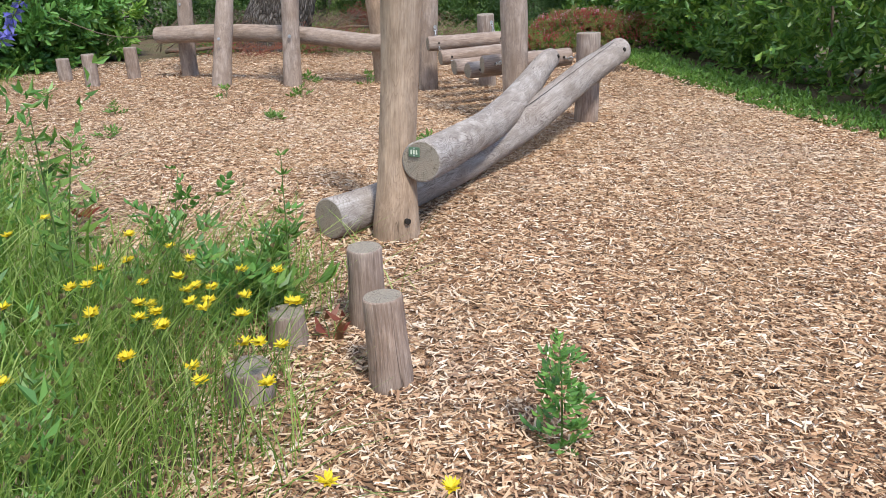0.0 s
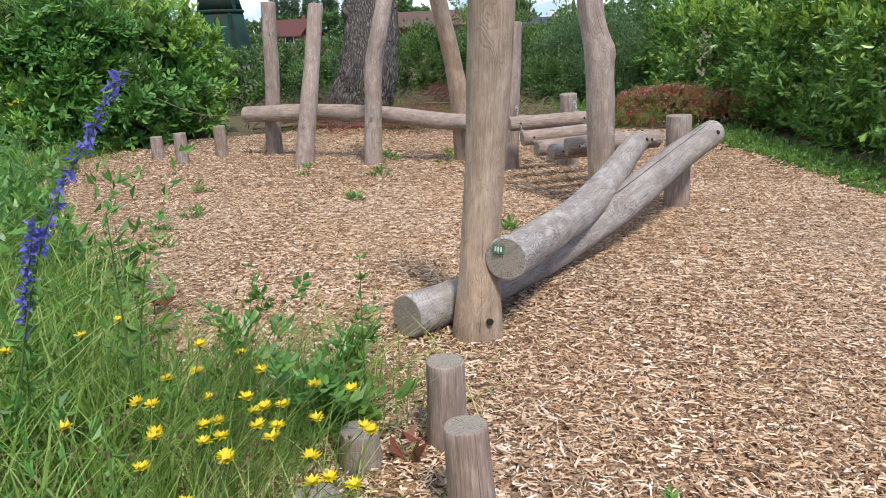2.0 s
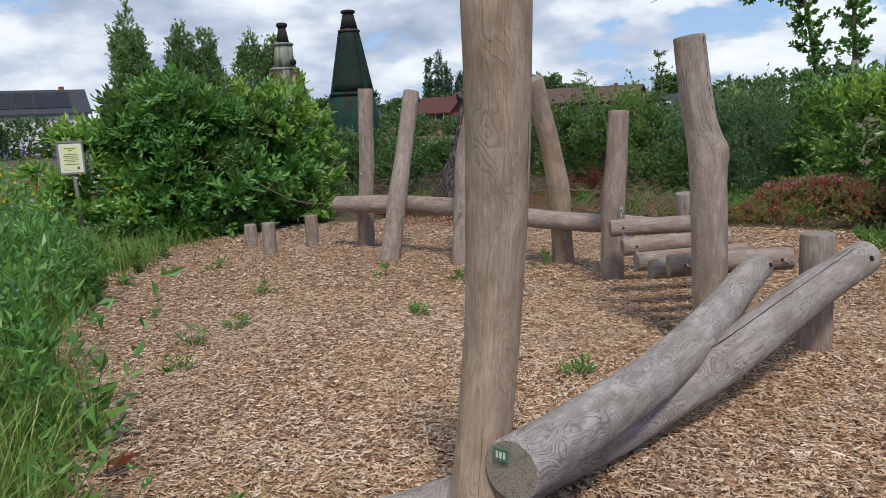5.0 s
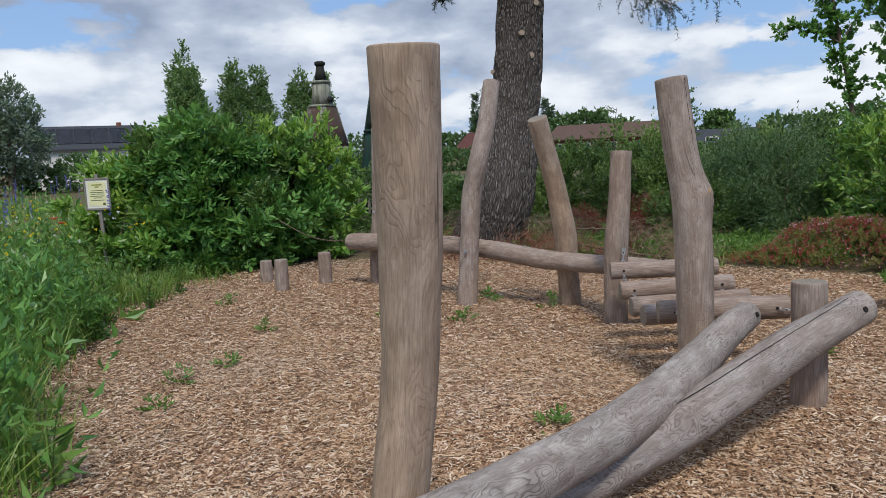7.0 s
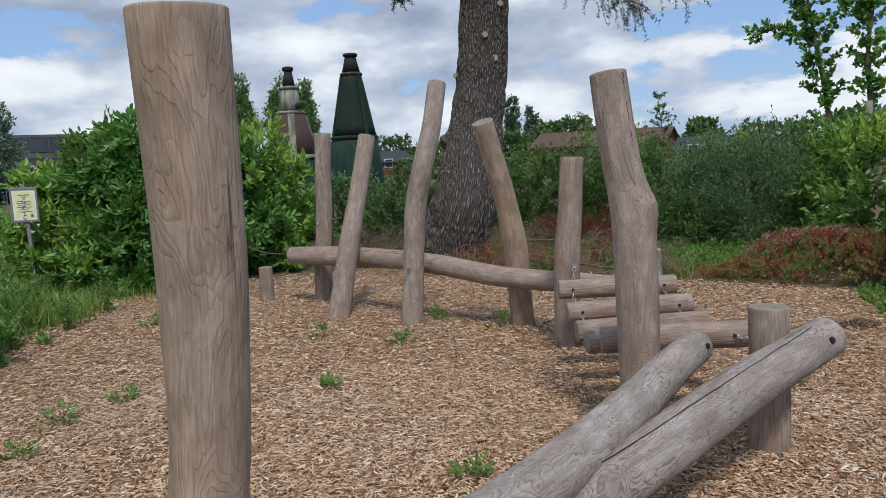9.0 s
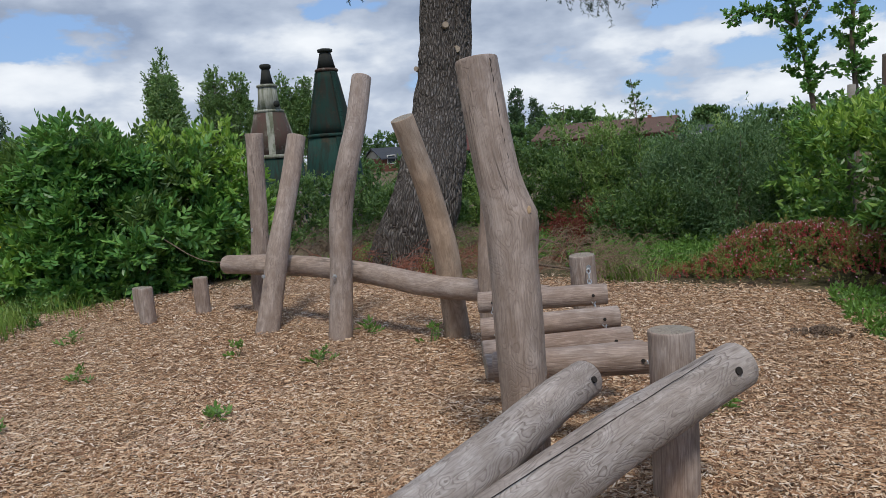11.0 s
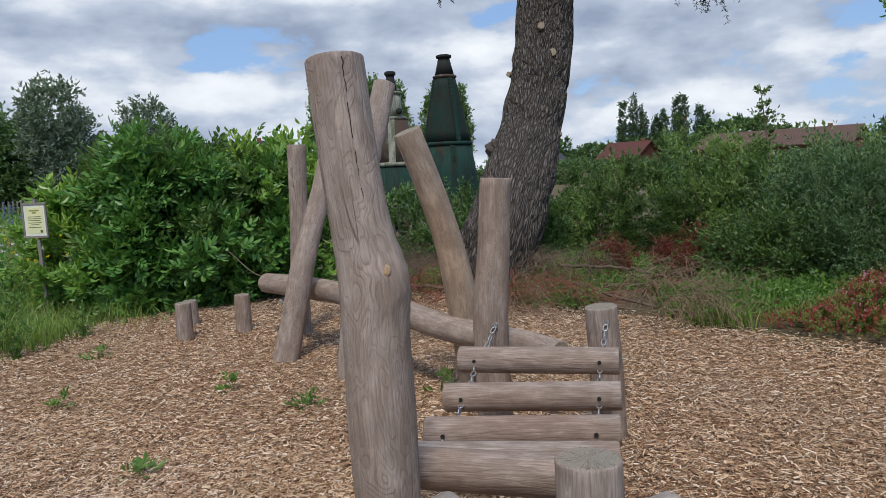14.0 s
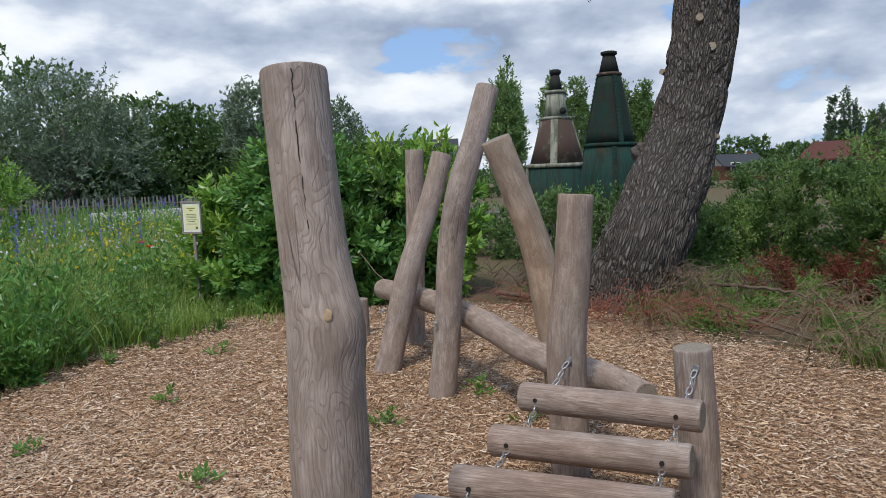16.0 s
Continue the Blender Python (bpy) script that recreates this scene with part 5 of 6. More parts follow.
def hawkbit(x, y, z, seed):
    """A yellow dandelion-like flower on a thin stem."""
    rng = np.random.default_rng(seed)
    bx, by = -0.12 + rng.normal(0, 0.05), rng.normal(0, 0.06)
    th = thing("hawkbit", (x + bx, y + by, 0), "yellow hawkbit flower on a thin bending stem", "flower", "yellow flowers")
    top = np.array([-bx, -by, z])
    part("stem", twigs_mesh("stem", [(spline([(0, 0, -0.03), tuple(top * np.array([0.4, 0.4, 0.6])), tuple(top)], 9), 0.0022, 0.0016)], 5), STEM, th)
    bm = bmesh.new()
    bmesh.ops.create_cone(bm, cap_ends=True, segments=10, radius1=0.003, radius2=0.008, depth=0.016, matrix=Matrix.Translation(top))
    part("calyx", bm, STEM, th)
    n = 40
    a = rng.uniform(0, 2 * math.pi, n)
    e = rng.uniform(0.05, 0.9, n)
    d = unit(np.stack([np.cos(a), np.sin(a), e], 1))
    s = unit(np.cross(d, np.array([0, 0, 1.0])))
    part("flower_head", leaves_mesh("flower_head", np.repeat([top + np.array([0, 0, 0.008])], n, 0), d, s, rng.uniform(0.022, 0.034, n), 0.011, 0.1, 0.0), YELLOW, th, "bright yellow ray florets")


def build_weeds():
    spots = [(-1.58, 3.12, 0.38), (-1.6, 2.72, 0.49), (-2.0, 3.04, 0.29), (-0.91, 2.8, 0.49), (-0.88, 3.08, 0.33), (-0.72, 2.87, 0.36), (-1.39, 3.1, 0.46), (-1.06, 2.81, 0.35), (-0.93, 2.79, 0.39),
             (-0.82, 2.67, 0.26), (-0.63, 2.51, 0.44), (-0.6, 2.56, 0.38), (-0.75, 2.42, 0.33), (-0.58, 1.95, 0.45), (-0.51, 2.82, 0.33), (-0.35, 2.73, 0.36), (-0.33, 2.33, 0.28), (-0.34, 2.2, 0.35), (-0.28, 2.59, 0.3),
             (-0.23, 2.02, 0.32), (-0.92, 2.45, 0.44), (-2.68, 4.0, 0.32), (-0.3, 2.09, 0.5), (0.0, 1.62, 0.3), (0.29, 1.59, 0.3)]
    rng0 = np.random.default_rng(99)
    for k, (x, y, z) in enumerate(spots):
        hawkbit(x, y, z, 100 + k)
    weed("mugwort", (0.64, 2.17), 0.42, 50, 0.095, 0.022, "upright young green weed growing from the wood chips", 130, 1, LEAF_SHRUB, lobed=True)
    for k in range(22):
        hawkbit(rng0.uniform(-1.2, -0.2), rng0.uniform(2.0, 2.75), rng0.uniform(0.28, 0.42), 300 + k)
    weed("thistle", (-0.58, 3.0), 0.5, 42, 0.14, 0.035, "dark green lobed weed among the yellow flowers", 181, 5, LEAF_SHRUB, lean=0.8, lobed=True)
    weed("thistle", (-0.95, 3.2), 0.55, 42, 0.14, 0.035, "dark green lobed weed among the yellow flowers", 182, 5, LEAF_SHRUB, lean=0.8, lobed=True)
    weed("burdock", (-0.42, 3.02), 0.26, 16, 0.16, 0.078, "weed with broad drooping green leaves by the stumps", 183, 4, lean=0.8)
    weed("withered_dock", (-0.2, 2.86), 0.12, 8, 0.12, 0.05, "withered red leaves lying beside the low stumps", 184, 2, LEAF_RED, lean=0.9)
    for k, (x, y) in enumerate(((-0.75, 1.45), (-0.95, 1.6), (-0.82, 1.75), (-1.05, 1.42), (-1.15, 1.8))):
        weed("yarrow", (x, y), 0.42, 40, 0.16, 0.02, "feathery bright green herb beside the path", 185 + k, 5, lean=0.5, group="yarrow", lobed=True)
    weed("nettle_clump", (-0.45, 3.12), 0.36, 150, 0.12, 0.03, "leafy green weed clump beside the low stumps", 131, 6, lean=0.9)
    weed("tall_weed", (-0.42, 3.2), 0.72, 46, 0.07, 0.02, "tall thin weed with a flowering tip", 132, 1, spread=0.6)
    weed("thistle_clump", (-0.6, 3.32), 0.32, 130, 0.12, 0.03, "spreading green weed near the lower log's end", 133, 5, lean=0.8)
    weed("dock_plant", (-2.25, 4.6), 0.6, 26, 0.19, 0.06, "dock plant with long broad leaves", 134, 3, lean=0.5)
    weed("dock_plant", (-1.75, 3.9), 0.4, 18, 0.18, 0.055, "dock plant with drooping broad leaves", 135, 2, lean=0.4)
    weed("dock_plant", (-1.95, 4.35), 0.14, 7, 0.17, 0.06, "withered red dock leaves on the chips", 136, 2, LEAF_RED, lean=0.9)
    weed("dock_plant", (-1.25, 2.9), 1.15, 60, 0.10, 0.018, "tall flowering dock with reddish seed stalk", 137, 2, lean=0.15)
    weed("leafy_weed", (-5.3, 8.55), 0.5, 160, 0.08, 0.035, "bushy green weed at the meadow's edge", 138, 9, lean=0.7)
    for k, (x, y, h) in enumerate(((-4.75, 7.2, 0.45), (-5.15, 7.75, 0.6), (-5.75, 8.3, 0.65), (-6.1, 8.8, 0.6), (-6.5, 8.4, 0.85), (-6.6, 9.2, 0.5), (-7.0, 8.9, 0.9), (-7.9, 9.6, 0.8), (-6.0, 7.6, 0.85), (-5.5, 7.0, 0.85))):
        weed("meadow_weed", (x, y), h, 110, 0.13, 0.03, "bushy leafy green weed at the meadow's edge", 330 + k, 9, LEAF_WEED if k % 2 else LEAF_SHRUB, lean=0.6, group="meadow weeds", lobed=k % 3 == 0)
    weed("leafy_weed", (-5.7, 9.5), 0.45, 110, 0.07, 0.03, "bushy green weed near the notice", 139, 7, lean=0.8)
    for k, (x, y, h) in enumerate([(-1.42, 8.77, 0.14), (-1.5, 9.75, 0.13), (-0.73, 9.5, 0.15), (-3.2, 7.86, 0.10), (-2.87, 6.28, 0.15), (-2.58, 5.72, 0.10), (0.07, 6.16, 0.09), (-4.5, 8.95, 0.12), (-2.3, 8.8, 0.14), (-1.42, 7.35, 0.09), (-2.82, 6.78, 0.07), (1.75, 8.2, 0.08), (0.55, 12.6, 0.28), (-5.0, 8.0, 0.12)]):
        weed("chip_weed", (x, y), h * 0.8, 13, 0.11, 0.024, "small green seedling pushing through the wood chips", 140 + k, 4, lean=0.9, group="seedlings", spread=1.2, lobed=True)
    # viper's bugloss beside the path
    rng = np.random.default_rng(160)
    for bx, by, tx, ty, tz in ((-1.55, 2.5, -0.92, 2.6, 1.47), (-1.5, 2.6, -1.22, 2.5, 1.05)):
        th = thing("bugloss", (bx, by, 0), "tall violet-blue flower spike leaning over the grass", "flower", "blue flower spikes")
        top = np.array([tx - bx, ty - by, tz])
        p = spline([(0, 0, -0.03), tuple(top * np.array([0.45, 0.45, 0.62])), tuple(top)], 15)
        part("stem", twigs_mesh("stem", [(p, 0.005, 0.002)]), STEM, th)
        n = 120
        u = rng.uniform(0.5, 0.98, n)
        b = np.stack([np.interp(u * 14, range(15), p[:, c]) for c in range(3)], 1)
        d = unit(rng.normal(size=(n, 3)) + np.array([0, -0.2, 0.25]))
        s, _ = basis_from(d, rng)
        part("floret_spike", leaves_mesh("floret_spike", b, d, s, rng.uniform(0.02, 0.042, n), 0.02, 0.3, 0.1), BLUE, th, "violet-blue florets")
        u = rng.uniform(0.05, 0.95, 60)
        b = np.stack([np.interp(u * 14, range(15), p[:, c]) for c in range(3)], 1)
        d = unit(rng.normal(size=(60, 3)) + np.array([0, 0, 0.5]))
        s, _ = basis_from(d, rng)
        part("foliage", leaves_mesh("foliage", b, d, s, 0.085 * (1.1 - 0.7 * u), 0.014, 0.2, 0.25), LEAF_WEED, th)
    for x, y, z in ((-7.61, 9.32, 0.99), (-7.57, 9.41, 0.92)):
        th = thing("poppy", (x, y, 0), "red poppy standing above the meadow grass", "flower", "poppies")
        part("stem", twigs_mesh("stem", [(spline([(0, 0, 0), (0.03, 0, z * 0.6), (0, 0, z)], 7), 0.003, 0.002)]), STEM, th)
        n = 8
        a = np.arange(n) * 2 * math.pi / n
        d = unit(np.stack([np.cos(a), np.sin(a), 0.7 + 0 * a], 1))
        s = unit(np.cross(d, np.array([0, 0, 1.0])))
        part("petals", leaves_mesh("petals", np.repeat([[0, 0, z]], n, 0), d, s, 0.062, 0.06, 0.15, -0.1), RED, th)


build_weeds()


# ---- bed at the back: ground cover, brash, soil ----
def build_bed():
    rng = np.random.default_rng(80)
    n = 10500
    x = rng.uniform(-4.2, 2.6, n)
    y = 12.75 + 0.05 * np.sin(x * 3) + np.where(x < -2.2, 0.5, 0) + rng.random(n) ** 0.8 * 4.2
    q = np.stack([x, y, np.full(n, -0.02)], 1)
    d = unit(rng.normal(0, 0.5, (n, 3)) + np.array([0, 0, 1]))
    keep = np.array([noise.noise(Vector((a * 0.9, b * 0.9, 4))) > -0.2 for a, b in zip(x, y)])
    tagged(part("ground_cover", leaves_mesh("ground_cover", *shoots(rng, q[keep], d[keep], 6, 0.2, 0.065, 0.028, 1.0)), LEAF_WEED, None), "low patchy green ground cover in the planting bed", "ground cover", kind="stuff")
    n = 2600
    x = rng.uniform(-4.5, 2.6, n)
    q = np.stack([x, 12.7 + rng.random(n) * 2.6, np.full(n, -0.02)], 1)
    d = unit(rng.normal(0, 0.6, (n, 3)) + np.array([0, 0, 0.8]))
    keep = np.array([noise.noise(Vector((a * 1.3, b * 1.3, 9))) > 0.12 for a, b in q[:, :2]])
    tagged(part("red_ground_cover", leaves_mesh("red_ground_cover", *shoots(rng, q[keep], d[keep], 6, 0.09, 0.04, 0.018, 1.0)), LEAF_RED, None), "reddish low foliage and dead stems in the bed", "ground cover", kind="stuff")
    # fresh weeds along the foot of the laurel hedge
    n = 1300
    y = rng.uniform(5.2, 12.0, n)
    x = np.interp(y, [5, 6.2, 7.3, 8.9, 10.6, 11.6, 12.2], [4.0, 3.75, 3.42, 3.2, 2.85, 2.8, 2.9]) + rng.random(n) * 0.75 - 0.08
    q = np.stack([x, y, np.full(n, -0.02)], 1)
    d = unit(rng.normal(0, 0.4, (n, 3)) + np.array([0, 0, 1]))
    tagged(part("hedge_bottom_weeds", leaves_mesh("hedge_bottom_weeds", *shoots(rng, q, d, 6, 0.08, 0.05, 0.028, 1.0)), LEAF_WEED, None), "fresh green weeds along the foot of the hedge", "weeds", kind="stuff")
    v, f, _ = strips(rng, np.stack([rng.normal(-2.1, 0.35, 900), rng.normal(14.1, 0.4, 900), np.full(900, -0.03)], 1), rng.uniform(0.15, 0.5, 900), 0.008, 0.5)
    v2, f2, _ = strips(rng, np.stack([rng.normal(0.62, 0.16, 300), rng.normal(12.65, 0.1, 300), np.full(300, -0.03)], 1), rng.uniform(0.12, 0.32, 300), 0.012, 0.6)
    v3, f3, _ = strips(rng, np.stack([rng.normal(-6.6, 0.45, 900), rng.normal(10.3, 0.25, 900), np.full(900, -0.03)], 1), rng.uniform(0.12, 0.4, 900), 0.007, 0.6)
    v4, f4, _ = strips(rng, np.stack([rng.normal(-0.85, 0.32, 1100), rng.normal(3.25, 0.2, 1100), np.full(1100, -0.02)], 1), rng.uniform(0.12, 0.42, 1100), 0.0055, 0.9)
    f4 = f4 + len(v) + len(v2) + len(v3)
    tagged(part("bed_grass", np_mesh("bed_grass", np.concatenate([v, v2, v3, v4]), np.concatenate([f, f2 + len(v), f3 + len(v) + len(v2), f4])), GRASS, None), "bright grass tufts at the tree's foot and by the notice", "grass", kind="stuff")

    # cut branches dragged together under the tree: forked sprays of fine arching twigs
    def spray(c, heading, length, height):
        d = np.array([math.cos(heading), math.sin(heading), 0])
        out = []
        stem = spline([c, c + d * length * 0.5 + np.array([0, 0, height]), c + d * length + np.array([rng.normal(0, 0.1), rng.normal(0, 0.1), 0.03])], 14)
        out.append((stem, 0.011, 0.004))
        for _ in range(16):
            b = stem[rng.integers(2, 13)]
            a = heading + rng.choice([-1, 1]) * rng.uniform(0.25, 1.0)
            L = rng.uniform(0.25, 0.7)
            e = np.array([math.cos(a), math.sin(a), 0]) * L
            tw = spline([b, b + e * 0.5 + np.array([0, 0, rng.uniform(0.04, 0.22)]), b + e + np.array([0, 0, rng.uniform(-0.2, 0.12)])], 8)
            tw[:, 2] = np.maximum(tw[:, 2], 0.012)
            out.append((tw, 0.0045, 0.0018))
            for _ in range(3):
                q = tw[rng.integers(2, 7)]
                f = e / L * rng.uniform(0.1, 0.28) + rng.normal(0, 0.07, 3)
                g = q + f
                g[2] = max(g[2], 0.012)
                out.append((np.array([q, (q + g) / 2 + np.array([0, 0, 0.03]), g]), 0.0026, 0.0012))
        return out

    for nm, mt, n, (x0, x1), (y0, y1), zt, lab in (("brash_pile", TWIG_PALE, 11, (-2.3, 0.2), (12.9, 14.0), 0.42, "tangled heap of pale dry cut branches"), ("brash_pile", TWIG, 20, (-5.0, -1.6), (13.0, 14.6), 0.45, "tangled heap of dead brown cut branches"),
                                                  ("brash_pile", TWIG_RED, 9, (-3.4, -1.5), (12.4, 13.3), 0.3, "rust-red dead conifer twigs on the chips"), ("brash_pile", TWIG_PALE, 3, (-0.6, 0.8), (12.5, 13.3), 0.2, "dry pale twigs along the bed's edge")):
        ox, oy = (x0 + x1) / 2, (y0 + y1) / 2
        th = thing(nm, (ox, oy, 0), lab, "branches", "cut branches", "stuff")
        segs = []
        for _ in range(n):
            segs += spray(np.array([rng.uniform(x0, x1) - ox - 0.3, rng.uniform(y0, y1) - oy, 0.03]), rng.normal(-0.35, 0.7), rng.uniform(0.5, 1.3), zt * rng.random())
        tagged(part("twigs", twigs_mesh("twigs", segs, 4), mt, th), kind="stuff")
    for pts, r in (([(-2.5, 14.35, 0.12), (-1.5, 13.7, 0.16), (-0.6, 13.1, 0.1), (0.35, 12.75, 0.04)], 0.028), ([(-1.9, 14.2, 0.3), (-1.1, 14.0, 0.34), (-0.5, 13.9, 0.3)], 0.025), ([(-4.6, 13.2, 0.05), (-3.8, 13.25, 0.08), (-3.2, 13.4, 0.05)], 0.04), ([(-4.2, 13.4, 0.05), (-4.32, 13.3, 0.28), (-4.5, 13.25, 0.42)], 0.03)):
        th = thing("fallen_branch", (pts[0][0], pts[0][1], 0), "bare fallen branch lying in the brash", "branch", "fallen branches")
        part("limb", twigs_mesh("limb", [(spline([(x - pts[0][0], y - pts[0][1], z) for x, y, z in pts], 16) + rng.normal(0, 0.008, (16, 3)), r, r * 0.45)], 8), TWIG, th)
    th = thing("cane", (-6.2, 11.6, 0), "long arching grey bramble cane beside the shrub", "branch")
    part("limb", twigs_mesh("limb", [(spline([(0, 0, 1.15), (0.9, -0.2, 0.72), (1.7, -0.45, 0.50), (2.5, -0.5, 0.52)], 20), 0.009, 0.005)], 6), TWIG, th)

    bm = bmesh.new()
    for _ in range(160):
        a, r = rng.uniform(0, 6.28), abs(rng.normal(0, 0.1))
        s = rng.uniform(0.006, 0.018)
        v = bmesh.ops.create_icosphere(bm, subdivisions=1, radius=s, matrix=Matrix.Translation((r * 1.5 * math.cos(a), r * math.sin(a), max(0.0, 0.05 - r * 0.3) + rng.uniform(-0.01, 0.02))))["verts"]
        for q in v:
            q.co += Vector(rng.normal(0, s * 0.25, 3))
    th = tagged(part("soil_mound", bm, SOIL, None), "dark crumbly molehill of soil on the chips", "soil", kind="stuff")
    th.location = (2.5, 10.1, 0.0)


build_bed()


# ---- trees ----
def build_conifer():
    th = thing("conifer_tree", (-2.8, 13.95, 0), "old leaning conifer with deeply furrowed grey bark", "tree")
    bm = tube([(-0.05, -0.05, -0.3, 0.80), (0.0, -0.05, 0.1, 0.66), (0.08, -0.05, 0.45, 0.58), (0.22, 0.05, 0.9, 0.53), (0.2, 0.4, 1.4, 0.495), (0.15, 0.9, 2.0, 0.465), (0.15, 1.22, 2.6, 0.44), (0.15, 1.45, 3.2, 0.425), (0.15, 1.65, 4.0, 0.415), (0.2, 1.9, 6.0, 0.36), (0.3, 2.1, 9.0, 0.2)], 110, 260, 0.10, 5, False)
    lay = bm.verts.layers.float_vector["grain"]
    bm.normal_update()
    for v in bm.verts:
        g = Vector(v[lay])
        a = math.atan2(g.y, g.x)
        r = abs(noise.noise(Vector((math.cos(a) * 5.5, math.sin(a) * 5.5, g.z * 2.2)))) + 0.5 * abs(noise.noise(Vector((math.cos(a) * 11, math.sin(a) * 11, g.z * 5 + 3))))
        v.co += v.normal * (min(r, 0.4) * 0.13 - 0.03)
    part("trunk", bm, BARK, th)
    knot = simple("sawn_knot", (0.30, 0.24, 0.18), 0.85, vary=0.35, scale=40)
    for x, y, z, r in ((0.42, 1.05, 2.57, 0.05), (0.45, 1.25, 3.35, 0.055), (0.3, 1.2, 3.75, 0.05), (-0.23, 1.2, 3.1, 0.04), (0.5, 1.5, 4.3, 0.05), (0.56, 1.18, 2.15, 0.03)):
        bm = bmesh.new()
        n = Vector((0.45 if x > 0 else -0.1, -0.85, 0.1))
        bmesh.ops.create_cone(bm, cap_ends=True, segments=14, radius1=r * 1.3, radius2=r, depth=0.16, matrix=Matrix.Translation((x, y, z)) @ n.to_track_quat("Z", "Y").to_matrix().to_4x4())
        part("branch_stub", bm, [knot], th, "sawn branch stub")
    bm = bmesh.new()
    bmesh.ops.create_icosphere(bm, subdivisions=3, radius=0.13)
    for v in bm.verts:
        v.co = v.co * (1 + 0.5 * noise.noise(v.co * 14)) + Vector((-0.2, 0.55, 1.98))
    part("burl", bm, BARK, th, "rough bark burl")
    rng = np.random.default_rng(90)
    segs, tips, dirs = [], [], []
    for start, mid, end in (((0.2, 1.9, 5.6), (1.6, 1.5, 5.3), (3.6, 1.0, 4.25)), ((0.2, 1.8, 5.2), (1.5, 1.2, 4.9), (2.9, 0.8, 3.92)), ((-0.1, 1.8, 5.2), (-0.9, 1.1, 4.9), (-1.1, 0.7, 4.55))):
        p = spline([start, mid, end], 24)
        segs.append((p, 0.05, 0.012))
        for i in range(9, 24):
            for _ in range(5):
                L = rng.uniform(0.15, 0.62) * (0.4 if end[0] < 0 else 1)
                d = unit(np.array([rng.normal(0.35, 0.5), rng.normal(0, 0.5), -0.75]))
                q = spline([p[i], p[i] + d * L * 0.5 + np.array([0.04, 0, 0.03]), p[i] + d * L], 6)
                segs.append((q, 0.006, 0.002))
                for u in np.linspace(0.2, 1, 5):
                    tips.append(p[i] + d * L * u)
                    dirs.append(d)
    part("limbs", twigs_mesh("limbs", segs), TWIG, th)
    tips, dirs = np.array(tips), np.array(dirs)
    part("needles", leaves_mesh("needles", *shoots(rng, tips, dirs, 11, 0.12, 0.055, 0.009, 1.1)), CONIFER, th, "sparse drooping dark needles")


build_conifer()


def tree(name, at, lobes, n, leaf, wide, material, label, seed, trunk=0.2, per=6, shoot=0.5, up=0.3, group=""):
    """A tree: a tapered trunk with limbs into each lobe, and a crown of leafy clumps with gaps."""
    rng = np.random.default_rng(seed)
    th = thing(name, (*at, 0), label, "tree", group)
    top = max(l[2] for l in lobes)
    segs = [(spline([(0, 0, -0.3), (rng.normal(0, 0.1), rng.normal(0, 0.1), top * 0.5), (0, 0, top)], 10), trunk, trunk * 0.3)]
    for l in lobes:
        segs.append((spline([(0, 0, l[2] * 0.45), (l[0] * 0.5, l[1] * 0.5, l[2] * 0.8), (l[0], l[1], l[2])], 7), trunk * 0.4, trunk * 0.1))
    part("trunk", twigs_mesh("trunk", segs, 9), TWIG, th)
    p, d = lobes_shell(rng, lobes, n, 0.55, 0.22)
    gap = np.array([noise.noise(Vector(q * (1.6 / max(shoot * 2, 0.3))) + Vector((seed, 0, 0))) > -0.28 for q in p])
    p, d = p[gap], d[gap]
    d = unit(d + np.array([0, 0, up]) + 0.5 * rng.normal(size=d.shape))
    part("crown", leaves_mesh("crown", *shoots(rng, p, d, per, shoot, leaf, wide, 1.0)), material, th)
    return th


